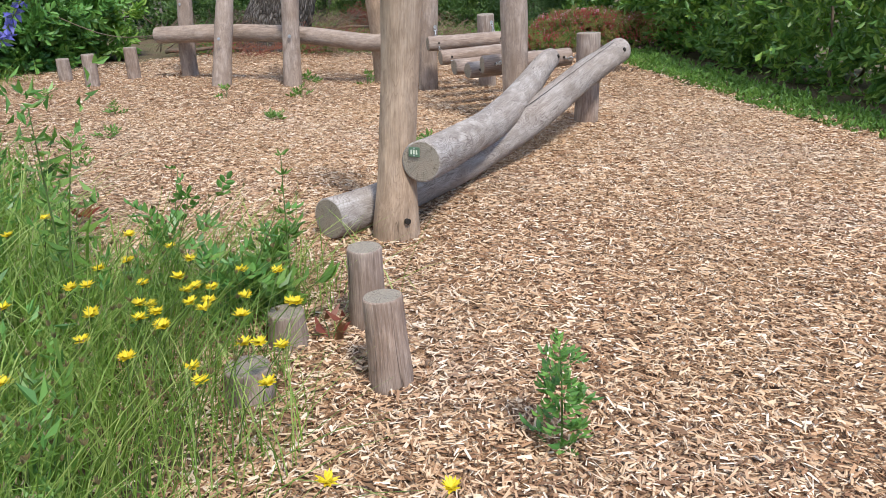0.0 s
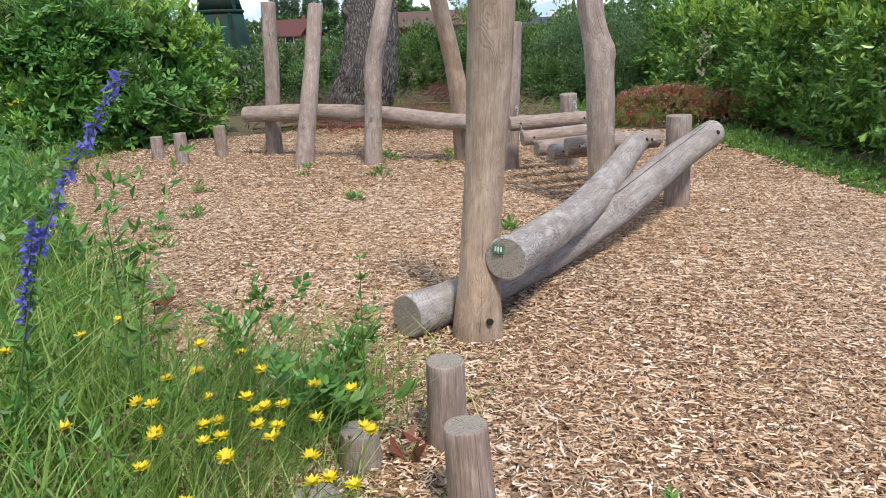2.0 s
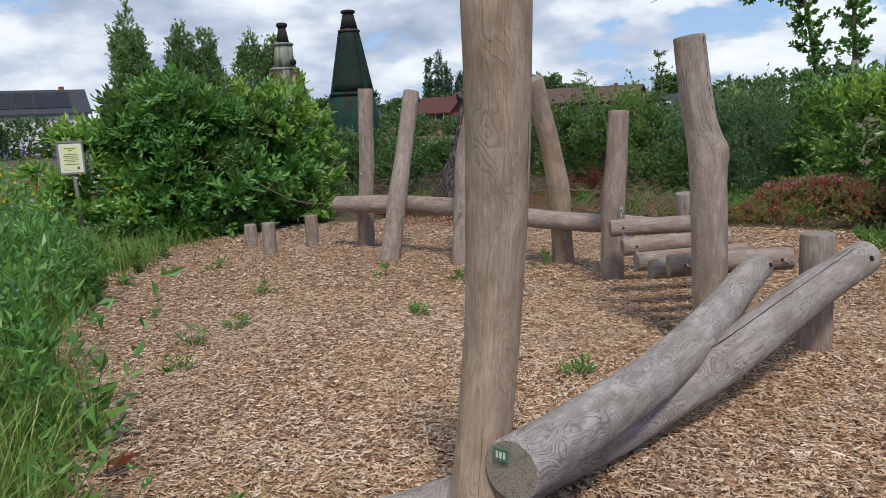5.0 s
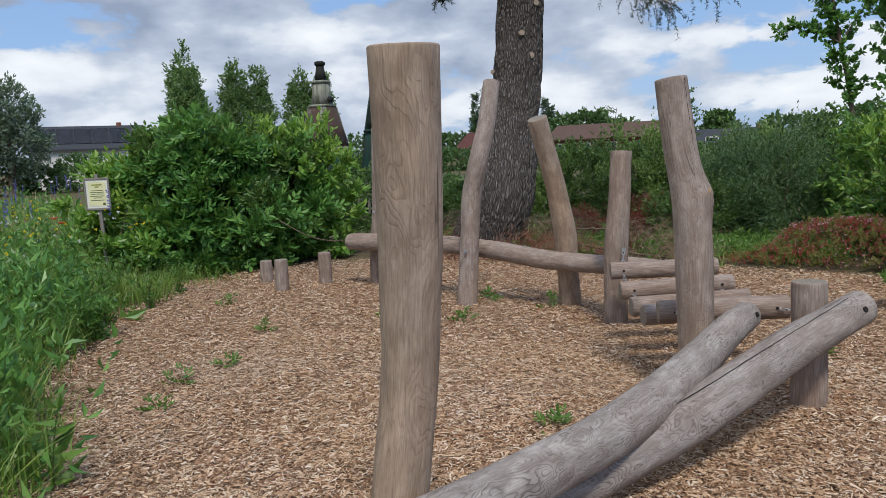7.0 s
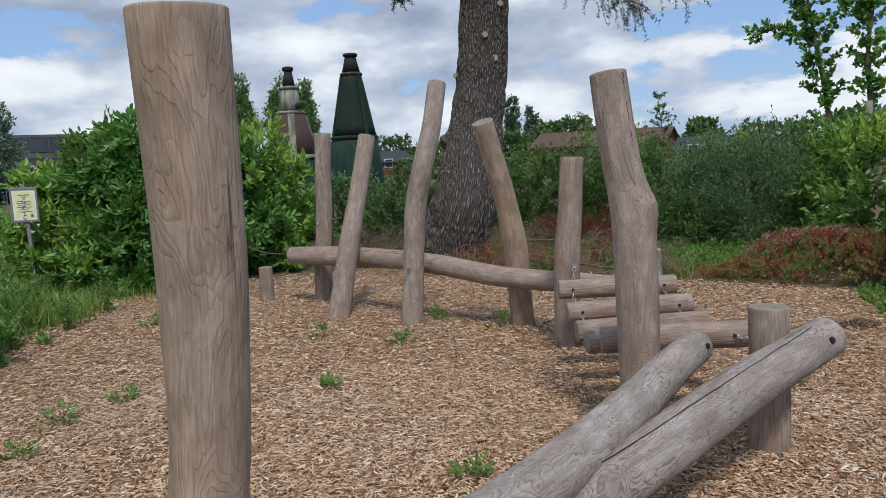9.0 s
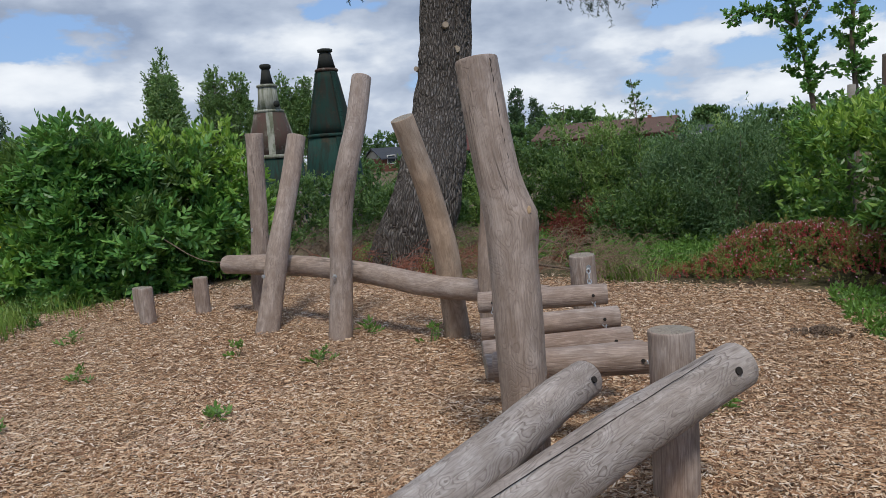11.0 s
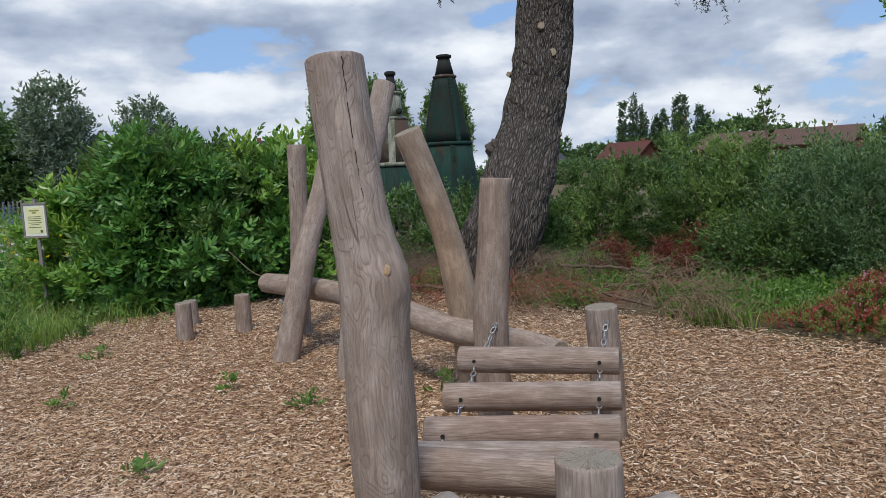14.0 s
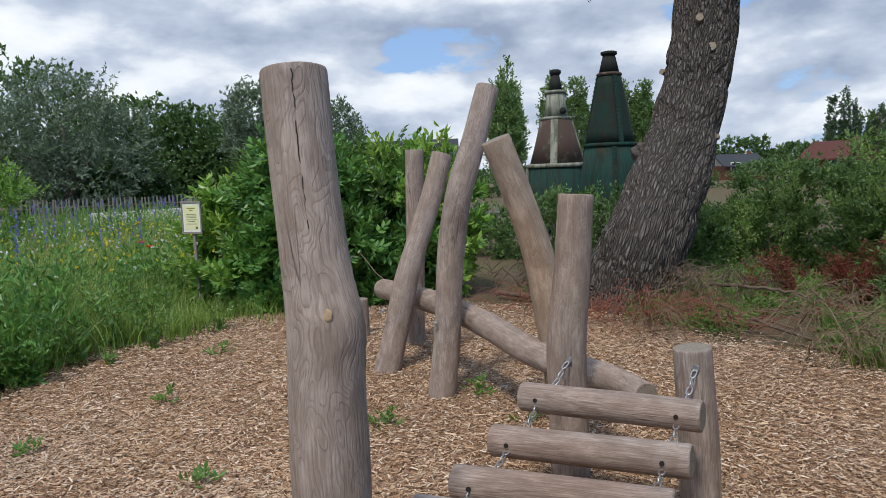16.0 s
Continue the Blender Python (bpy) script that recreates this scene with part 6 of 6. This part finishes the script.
def build_far_trees():
    for k, (x, y, h, w) in enumerate(((-57.5, 70.4, 14.6, 1.7), (-53.4, 74.2, 13.2, 1.5), (-51.2, 75.5, 12.4, 1.5), (-47.3, 78.3, 11.6, 1.5), (-45.2, 80.0, 11.8, 1.3), (-50.5, 62.8, 11.2, 1.8))):
        tree("poplar", (x, y), [(0, 0, h * 0.25, w, w, h * 0.22), (0.2, 0, h * 0.5, w, w, h * 0.25), (-0.3, 0.2, h * 0.68, w * 0.8, w * 0.8, h * 0.2), (0.3, 0, h * 0.85, w * 0.5, w * 0.5, h * 0.15), (-w * 0.5, 0, h * 0.6, w * 0.5, w * 0.5, h * 0.22), (w * 0.5, 0, h * 0.55, w * 0.5, w * 0.5, h * 0.22)],
             1500, 0.25, 0.17, LEAF_POPLAR, "tall columnar poplar beyond the garden", 200 + k, 0.25, 10, 0.8, 1.2, "poplars")
    for k in range(9):
        x, y, h = -42 + k * 1.6 + 0.4 * math.sin(k * 3), 127 + k * 0.6, 10.5 + 1.8 * math.sin(k * 1.3 + 0.6)
        tree("distant_poplar", (x, y), [(0, 0, h * 0.35, 0.75, 0.75, h * 0.35), (0.2, 0, h * 0.75, 0.45, 0.45, h * 0.28)], 700, 0.34, 0.22, LEAF_DISTANT, "distant dark poplar in a row", 220 + k, 0.25, 5, 0.6, 1.5, "distant poplars")
    tree("round_tree", (-18.2, 102), [(0, 0, 3.2, 4.2, 3, 3.0)], 700, 0.6, 0.4, LEAF_FAR, "distant rounded green tree", 240)
    tree("round_tree", (-0.9, 114), [(0, 0, 3.0, 2.2, 2.2, 2.4), (0.2, 0, 4.6, 1.1, 1.1, 1.2)], 450, 0.6, 0.4, LEAF_FAR, "distant small dark tree", 241)
    tree("broad_tree", (5.2, 60), [(0, 0, 1.7, 2.6, 2.2, 1.4), (-1.8, 0, 1.3, 1.6, 1.6, 1.1), (2.4, 0, 1.9, 2.2, 2.0, 1.6), (6, 1, 2.2, 2.6, 2.2, 2.0)], 1600, 0.3, 0.2, LEAF_FAR, "broad dark green tree behind the hedge", 242)
    # willows and woodland beyond the meadow
    tree("willow", (-45.5, 18.6), [(0, 0, 5.6, 3.2, 3.2, 3.1), (0.6, -2.8, 4.0, 2.6, 2.6, 2.8), (-0.4, 2.6, 4.2, 2.8, 2.8, 2.8), (1.5, 0.5, 2.4, 2.6, 3.2, 2.2)], 2800, 0.24, 0.11, LEAF_WILLOW, "large silvery-green willow beyond the meadow", 243, 0.4, 9, 0.7, 0.5)
    tree("willow", (-41.3, 28.8), [(0, 0, 5.4, 1.6, 1.6, 2.6), (0.3, 0.8, 3.4, 1.8, 1.8, 2.4)], 1900, 0.28, 0.12, LEAF_WILLOW, "smaller silvery-green willow beyond the meadow", 244, 0.3, 7, 0.6, 0.5)
    tree("willow", (-43.0, 36.4), [(0, 0, 5.0, 1.6, 1.6, 2.3), (0, 0.5, 3.2, 1.7, 1.7, 2.2)], 1500, 0.28, 0.12, LEAF_WILLOW, "smaller silvery-green willow beyond the meadow", 245, 0.3, 7, 0.6, 0.5)
    for k, (x, y, h, w) in enumerate(((-60, 19.5, 11.5, 5), (-58, 12, 10.5, 5), (-53, 25.0, 8.3, 4.2), (-51.5, 28.5, 7.2, 3.6), (-50, 31.5, 6.0, 3.4), (-54, 7, 9, 5), (-47, 22.5, 3.4, 2.5))):
        tree("woodland_tree", (x, y), [(0, 0, h * 0.62, w * 0.85, w, h * 0.38), (0.5, -w * 0.5, h * 0.42, w * 0.7, w * 0.7, h * 0.36), (0.3, w * 0.5, h * 0.4, w * 0.7, w * 0.7, h * 0.36), (w * 0.4, 0, h * 0.22, w * 0.6, w * 0.9, h * 0.22)], 1400, 0.32, 0.2, LEAF_FAR, "dense dark green woodland tree", 250 + k, 0.35, 10, 0.8, 0.3, "woodland trees")
    for k in range(7):
        x, y = -62 + k * 7.5, 128 - abs(k - 3) * 1.5
        tree("treeline_tree", (x, y), [(0, 0, 2.6, 4.4, 2.5, 2.8 + 0.8 * math.sin(k * 2.2))], 500, 0.6, 0.4, LEAF_FAR, "distant tree in a low treeline", 270 + k, 0.3, 5, 0.6, 0.4, "treeline")
    for k, (x, y) in enumerate(((-45, 38), (-42, 41.5), (-39, 45))):
        tree("garden_tree", (x, y), [(0, 0, 1.2, 2.6, 2.2, 1.2 + 0.25 * math.sin(k * 2.0)), (1.5, 1.2, 1.0, 1.8, 1.6, 1.0)], 700, 0.22, 0.14, LEAF_FAR, "low garden tree before the houses", 290 + k, 0.1, 6, 0.3, 0.4, "garden trees")
    for k in range(6):
        x, y = -30 + k * 6.5, 62 + 3 * math.sin(k)
        tree("garden_tree", (x, y), [(0, 0, 0.8, 3.0, 2.0, 0.8 + 0.3 * math.sin(k * 1.7))], 700, 0.25, 0.16, LEAF_FAR, "low garden tree before the houses", 280 + k, 0.1, 5, 0.3, 0.4, "garden trees")


build_far_trees()


def build_young_trees():
    rng = np.random.default_rng(95)
    for nm, base, pts, n, lf, wd, lab in (("young_tree", (3.2, 17.8), [(0, 0, 0), (0.0, 0, 1.6), (-0.12, 0, 2.6), (-0.3, 0.1, 3.6), (-0.5, 0.1, 4.8), (-0.6, 0.1, 6.0)], 120, 0.09, 0.055, "slender leafy young tree behind the hedge"),
                                          ("young_tree", (3.75, 17.5), [(0, 0, 0), (0.02, 0, 2.0), (-0.05, 0, 3.2), (0.05, 0, 4.4), (0.15, 0, 6.0)], 110, 0.09, 0.055, "slender leafy young tree behind the hedge"),
                                          ("sapling", (0.3, 16.9), [(0, 0, 0), (0.05, 0, 1.4), (0.0, 0, 2.1), (-0.08, 0, 2.75)], 46, 0.07, 0.035, "thin sapling rising above the hedgerow"),
                                          ("sapling", (-1.4, 18.6), [(0, 0, 0), (0.05, 0, 1.4), (0.0, 0, 1.8), (0.08, 0, 2.5)], 30, 0.06, 0.03, "thin sapling rising above the hedgerow")):
        th = thing(nm, (*base, 0), lab, "tree", "young trees")
        p = spline(pts, 40)
        r0 = 0.035 if nm == "young_tree" else 0.012
        segs = [(p, r0 * 1.6, r0 * 0.5)]
        org, drs = [], []
        for _ in range(n):
            i = int(40 * (0.32 + 0.67 * rng.random()))
            i = min(i, 39)
            L = rng.uniform(0.06, 0.3) * (1 if nm == "young_tree" else 0.5)
            d = unit(np.array([rng.normal(), rng.normal(), 0.5]))
            segs.append((np.array([p[i], p[i] + d * L * 0.6 + np.array([0, 0, 0.02]), p[i] + d * L]), 0.008 if nm == "young_tree" else 0.004, 0.002))
            for u in (0.4, 0.7, 1.0):
                org.append(p[i] + d * L * u)
                drs.append(d)
        if nm == "young_tree" and base[0] < 3.5:
            for e in ((-1.35, 0.1, 3.75), (-0.9, 0.2, 4.6), (0.6, 0, 4.4)):
                q = spline([p[22], (p[22] + np.array(e)) / 2 + np.array([0, 0, 0.2]), e], 14)
                segs.append((q, 0.02, 0.006))
                for t in q[4:]:
                    for _ in range(5):
                        org.append(t + rng.normal(0, 0.05, 3))
                        drs.append(unit(rng.normal(size=3)))
        part("trunk", twigs_mesh("trunk", segs, 6), TWIG, th)
        part("crown", oval_leaves_mesh("crown", *shoots(rng, np.array(org), np.array(drs), 5 if nm == "sapling" else 8, 0.14, lf * (0.75 if nm == "sapling" else 0.95), wd * (0.8 if nm == "sapling" else 1.1), 1.1, 0.6)), LEAF_MIXED if nm == "sapling" else LEAF_SHRUB, th)


build_young_trees()


# ---- kilns, fence, houses ----
def lathe(prof, seg=40):
    """A turned shell from (radius, height) pairs."""
    bm = bmesh.new()
    rings = [[bm.verts.new((r * math.cos(2 * math.pi * k / seg), r * math.sin(2 * math.pi * k / seg), z)) for k in range(seg)] for r, z in prof]
    for a, b in zip(rings, rings[1:]):
        for k in range(seg):
            bm.faces.new((a[k], a[(k + 1) % seg], b[(k + 1) % seg], b[k])).smooth = True
    bm.faces.new(rings[-1])
    bm.faces.new(rings[0][::-1])
    return bm


def rivet_ring(bm, r, z, n, size=0.022):
    for k in range(n):
        a = 2 * math.pi * k / n
        bmesh.ops.create_cone(bm, cap_ends=True, segments=6, radius1=size, radius2=size * 0.5, depth=size * 1.2, matrix=Matrix.Translation((r * math.cos(a), r * math.sin(a), z)) @ Matrix.Rotation(a, 4, "Z") @ Matrix.Rotation(math.pi / 2, 4, "Y"))


def strap(r0, z0, r1, z1, a, w, t, rivets):
    """A riveted strip running up a cone at the angle a."""
    bm = bmesh.new()
    u, s = Vector((math.cos(a), math.sin(a), 0)), Vector((-math.sin(a), math.cos(a), 0))
    p0, p1 = u * r0 + Vector((0, 0, z0)), u * r1 + Vector((0, 0, z1))
    vs = [bm.verts.new(p + s * k * w / 2 + u * o) for p in (p0, p1) for o in (-0.02, t) for k in (-1, 1)]
    for f in ((2, 3, 7, 6), (0, 2, 6, 4), (3, 1, 5, 7), (4, 6, 7, 5), (1, 3, 2, 0)):
        bm.faces.new([vs[i] for i in f])
    for k in range(rivets):
        p = p0.lerp(p1, (k + 0.5) / rivets)
        for q in (-1, 1):
            bmesh.ops.create_icosphere(bm, subdivisions=1, radius=0.02, matrix=Matrix.Translation(p + s * q * w * 0.3 + u * t))
    return bm


def build_kilns():
    th = thing("bottle_kiln", (-8.2, 21.15, 0), "tall dark green riveted iron bottle-shaped kiln", "kiln", "kilns")
    part("lower_cone", lathe([(0.86, 0), (0.82, 0.8), (0.73, 1.6), (0.62, 2.32)]), GREEN_TEAL, th, "teal-green painted lower shell")
    part("upper_cone", lathe([(0.61, 2.42), (0.55, 2.7), (0.33, 3.82), (0.28, 4.05)]), GREEN_METAL, th)
    part("neck", lathe([(0.25, 4.14), (0.15, 4.56)]), BLACK_METAL, th)
    part("cap", lathe([(0.15, 4.56), (0.20, 4.58), (0.20, 4.64), (0.14, 4.66)]), BLACK_METAL, th)
    for nm, z, r, h in (("flange", 2.32, 0.65, 0.10), ("collar", 4.05, 0.30, 0.09)):
        bm = lathe([(r - 0.06, z), (r, z + 0.01), (r, z + h - 0.02), (r - 0.04, z + h)])
        rivet_ring(bm, r, z + h / 2, 30)
        part(nm, bm, GREEN_TEAL if nm == "flange" else RUST_METAL, th, "riveted ring flange")
    for a in (-0.5, -2.4):
        part("strap", strap(0.61, 2.42, 0.285, 4.05, a, 0.12, 0.02, 16), GREEN_TEAL, th)
        part("strap", strap(0.855, 0.1, 0.62, 2.32, a - 0.3, 0.12, 0.02, 20), GREEN_TEAL, th)

    th = thing("bottle_kiln", (-11.24, 22.8, 0), "tall rusted iron kiln with flaking white straps", "kiln", "kilns")
    part("lower_shell", lathe([(0.98, 0), (0.93, 0.9), (0.88, 1.88)]), GREEN_TEAL, th, "dull green lower shell")
    part("middle_cone", lathe([(0.80, 1.98), (0.62, 2.6), (0.44, 3.26)]), RUST_METAL, th, "rusty brown cone")
    part("upper_cone", lathe([(0.36, 3.34), (0.30, 3.7), (0.28, 4.02)]), WHITE_METAL, th, "white flaking upper cone")
    part("neck", lathe([(0.20, 4.1), (0.12, 4.56)]), BLACK_METAL, th)
    part("cap", lathe([(0.12, 4.56), (0.17, 4.62), (0.17, 4.69), (0.12, 4.72)]), BLACK_METAL, th)
    for z, r, h in ((1.88, 0.92, 0.12), (3.26, 0.45, 0.1), (4.02, 0.31, 0.1)):
        bm = lathe([(r - 0.08, z), (r, z + 0.01), (r, z + h - 0.02), (r - 0.06, z + h)])
        rivet_ring(bm, r, z + h / 2, 32)
        part("flange", bm, WHITE_METAL, th, "white riveted ring flange")
    for a in (-1.0, -2.9, 0.9):
        part("strap", strap(0.80, 1.98, 0.44, 3.26, a, 0.2, 0.03, 14), WHITE_METAL, th, "white riveted strap")
    part("strap", strap(0.97, 0.1, 0.88, 1.88, -2.2, 0.2, 0.03, 18), WHITE_METAL, th)
    bm = bmesh.new()
    bmesh.ops.create_icosphere(bm, subdivisions=2, radius=0.1, matrix=Matrix.Translation((0.42, -0.2, 3.5)))
    part("valve", bm, BLACK_METAL, th)


build_kilns()


def paling_fence(pts, label, height=1.15, step=0.16):
    a, b = Vector((*pts[0], 0)), Vector((*pts[1], 0))
    th = thing("paling_fence", (a.x, a.y, 0), label, "fence", "fences")
    d = b - a
    n = min(260, int(d.length / step))
    bm = bmesh.new()
    box(bm, (-0.035, -0.012, -0.1), (0.035, 0.012, height), 0.004)
    me = bpy.data.meshes.new("pale")
    bm.to_mesh(me)
    bm.free()
    me.materials.append(GREYWOOD)
    rng = random.Random(n)
    for k in range(n):
        ob = new("pale", me)
        ob.parent = th
        ob.matrix_local = Matrix.Translation(d * (k / n) + Vector((0, 0, -rng.random() * 0.12))) @ Matrix.Rotation(math.atan2(d.y, d.x), 4, "Z") @ Matrix.Rotation(rng.gauss(0, 0.03), 4, "Y")
    for z in (0.3, 0.85):
        bm = bmesh.new()
        box(bm, (0, -0.03, z - 0.02), (d.length, -0.013, z + 0.02))
        bm.transform(Matrix.Rotation(math.atan2(d.y, d.x), 4, "Z"))
        part("rail", bm, GREYWOOD, th)


def build_fences():
    paling_fence(((-39, 12.5), (-35, 28)), "low grey paling fence beyond the meadow", 1.3, 0.2)
    paling_fence(((-13, 16.6), (-6.5, 19.6)), "grey paling fence behind the shrubs", 1.1, 0.14)
    paling_fence(((-3.6, 20.2), (1.0, 21.2)), "grey paling fence behind the hedgerow", 1.1, 0.14)
    for x, y in ((-33, 17.2), (-33.5, 19.6)):
        th = thing("raised_bed", pose(x, y, 0, 0, 0, 70), "pale timber raised bed in the meadow", "planter", "raised beds")
        for lo, hi in (((-1.1, -0.5, 0), (1.1, -0.45, 0.62)), ((-1.1, 0.45, 0), (1.1, 0.5, 0.62)), ((-1.1, -0.45, 0), (-1.05, 0.45, 0.62)), ((1.05, -0.45, 0), (1.1, 0.45, 0.62))):
            bm = bmesh.new()
            box(bm, lo, hi, 0.01)
            part("plank", bm, RENDERED, th)
    for nm, x, y, h, r, mt, lab in (("rusty_post", 3.85, 15.35, 2.62, 0.075, RUST_METAL, "rusty iron tube rising behind the hedge"), ("timber_post", 3.55, 16.4, 2.3, 0.06, GREYWOOD, "grey timber stake behind the hedge")):
        th = thing(nm, (x, y, 0), lab, "post")
        part("tube", lathe([(r, -0.1), (r, h), (r * 0.8, h + 0.004), (r * 0.8, h - 0.06)], 18), mt, th)


build_fences()


def house(name, at, size, roof_h, wall, roof, label, turn=0, chimney=True, gable=None, panels=False):
    """A pitched-roof house: walls, two roof slopes, gables, windows with frames, a door and a chimney."""
    L, W, H = size
    th = thing(name, pose(at[0], at[1], 0, 0, 0, turn), label, "house", "houses")
    bm = bmesh.new()
    box(bm, (-L / 2, -W / 2, -0.2), (L / 2, W / 2, H))
    part("wall", bm, wall, th)
    for s in (-1, 1):
        bm = bmesh.new()
        v = [bm.verts.new(p) for p in ((-L / 2 - 0.3, s * (W / 2 + 0.3), H - 0.15), (L / 2 + 0.3, s * (W / 2 + 0.3), H - 0.15), (L / 2 + 0.3, 0, H + roof_h), (-L / 2 - 0.3, 0, H + roof_h))]
        f = bm.faces.new(v)
        r = bmesh.ops.extrude_face_region(bm, geom=[f])
        for q in r["geom"]:
            if isinstance(q, bmesh.types.BMVert):
                q.co.z += 0.14
        bmesh.ops.recalc_face_normals(bm, faces=bm.faces)
        rf = part("roof", bm, roof, th)
        if panels and s < 0:
            for k in range(5):
                bm = bmesh.new()
                x0 = -L * 0.42 + k * L * 0.16
                q = [bm.verts.new((x, -(W / 2 + 0.3) * (1 - u), H - 0.15 + (roof_h + 0.15) * u + 0.2)) for x, u in ((x0, 0.2), (x0 + L * 0.15, 0.2), (x0 + L * 0.15, 0.85), (x0, 0.85))]
                bm.faces.new(q)
                bmesh.ops.solidify(bm, geom=list(bm.faces), thickness=0.05)
                part("solar_panel", bm, SOLAR, rf)
    for s in (-1, 1):
        bm = bmesh.new()
        v = [bm.verts.new((s * L / 2, y, z)) for y, z in ((-W / 2, H), (W / 2, H), (0, H + roof_h))]
        bm.faces.new(v)
        bmesh.ops.solidify(bm, geom=list(bm.faces), thickness=0.15)
        part("gable", bm, gable or wall, th)
    n = max(2, int(L / 3))
    for k in range(n):
        x = -L / 2 + L * (k + 0.5) / n
        bm = bmesh.new()
        box(bm, (x - 0.6, -W / 2 - 0.05, 0.9), (x + 0.6, -W / 2 + 0.05, 2.1), 0.02)
        w = part("window", bm, RENDERED, th)
        bm = bmesh.new()
        box(bm, (x - 0.5, -W / 2 - 0.07, 1.0), (x + 0.5, -W / 2 - 0.055, 2.0))
        part("pane", bm, GLASS, w)
    if chimney:
        bm = bmesh.new()
        box(bm, (L * 0.3, -0.2, H + roof_h * 0.6), (L * 0.3 + 0.4, 0.2, H + roof_h + 0.4), 0.03)
        part("chimney", bm, BRICK, th)


def build_houses():
    house("red_roofed_house", (-28.3, 92), (5.2, 6, 2.1), 1.8, BRICK, RED_TILE, "small brick house with a bright red tiled roof", -12)
    house("brown_roofed_house", (-11.5, 92), (15.5, 8, 2.6), 1.6, BRICK, BROWN_TILE, "long low brick house with a brown tiled roof", -8)
    house("gabled_house", (-41, 94), (5, 6, 1.7), 1.3, BRICK, SLATE, "dark roofed brick house with a white trimmed gable", 50, True, RENDERED)
    house("slate_house", (1.0, 78), (6.5, 6, 1.6), 1.1, RENDERED, SLATE, "distant house with a slate roof", -5)
    house("solar_house", (-51.5, 50.5), (8.5, 8, 3.2), 1.9, RENDERED, SLATE, "dark roofed house with solar panels", 48, True, None, True)


build_houses()
build_chips()
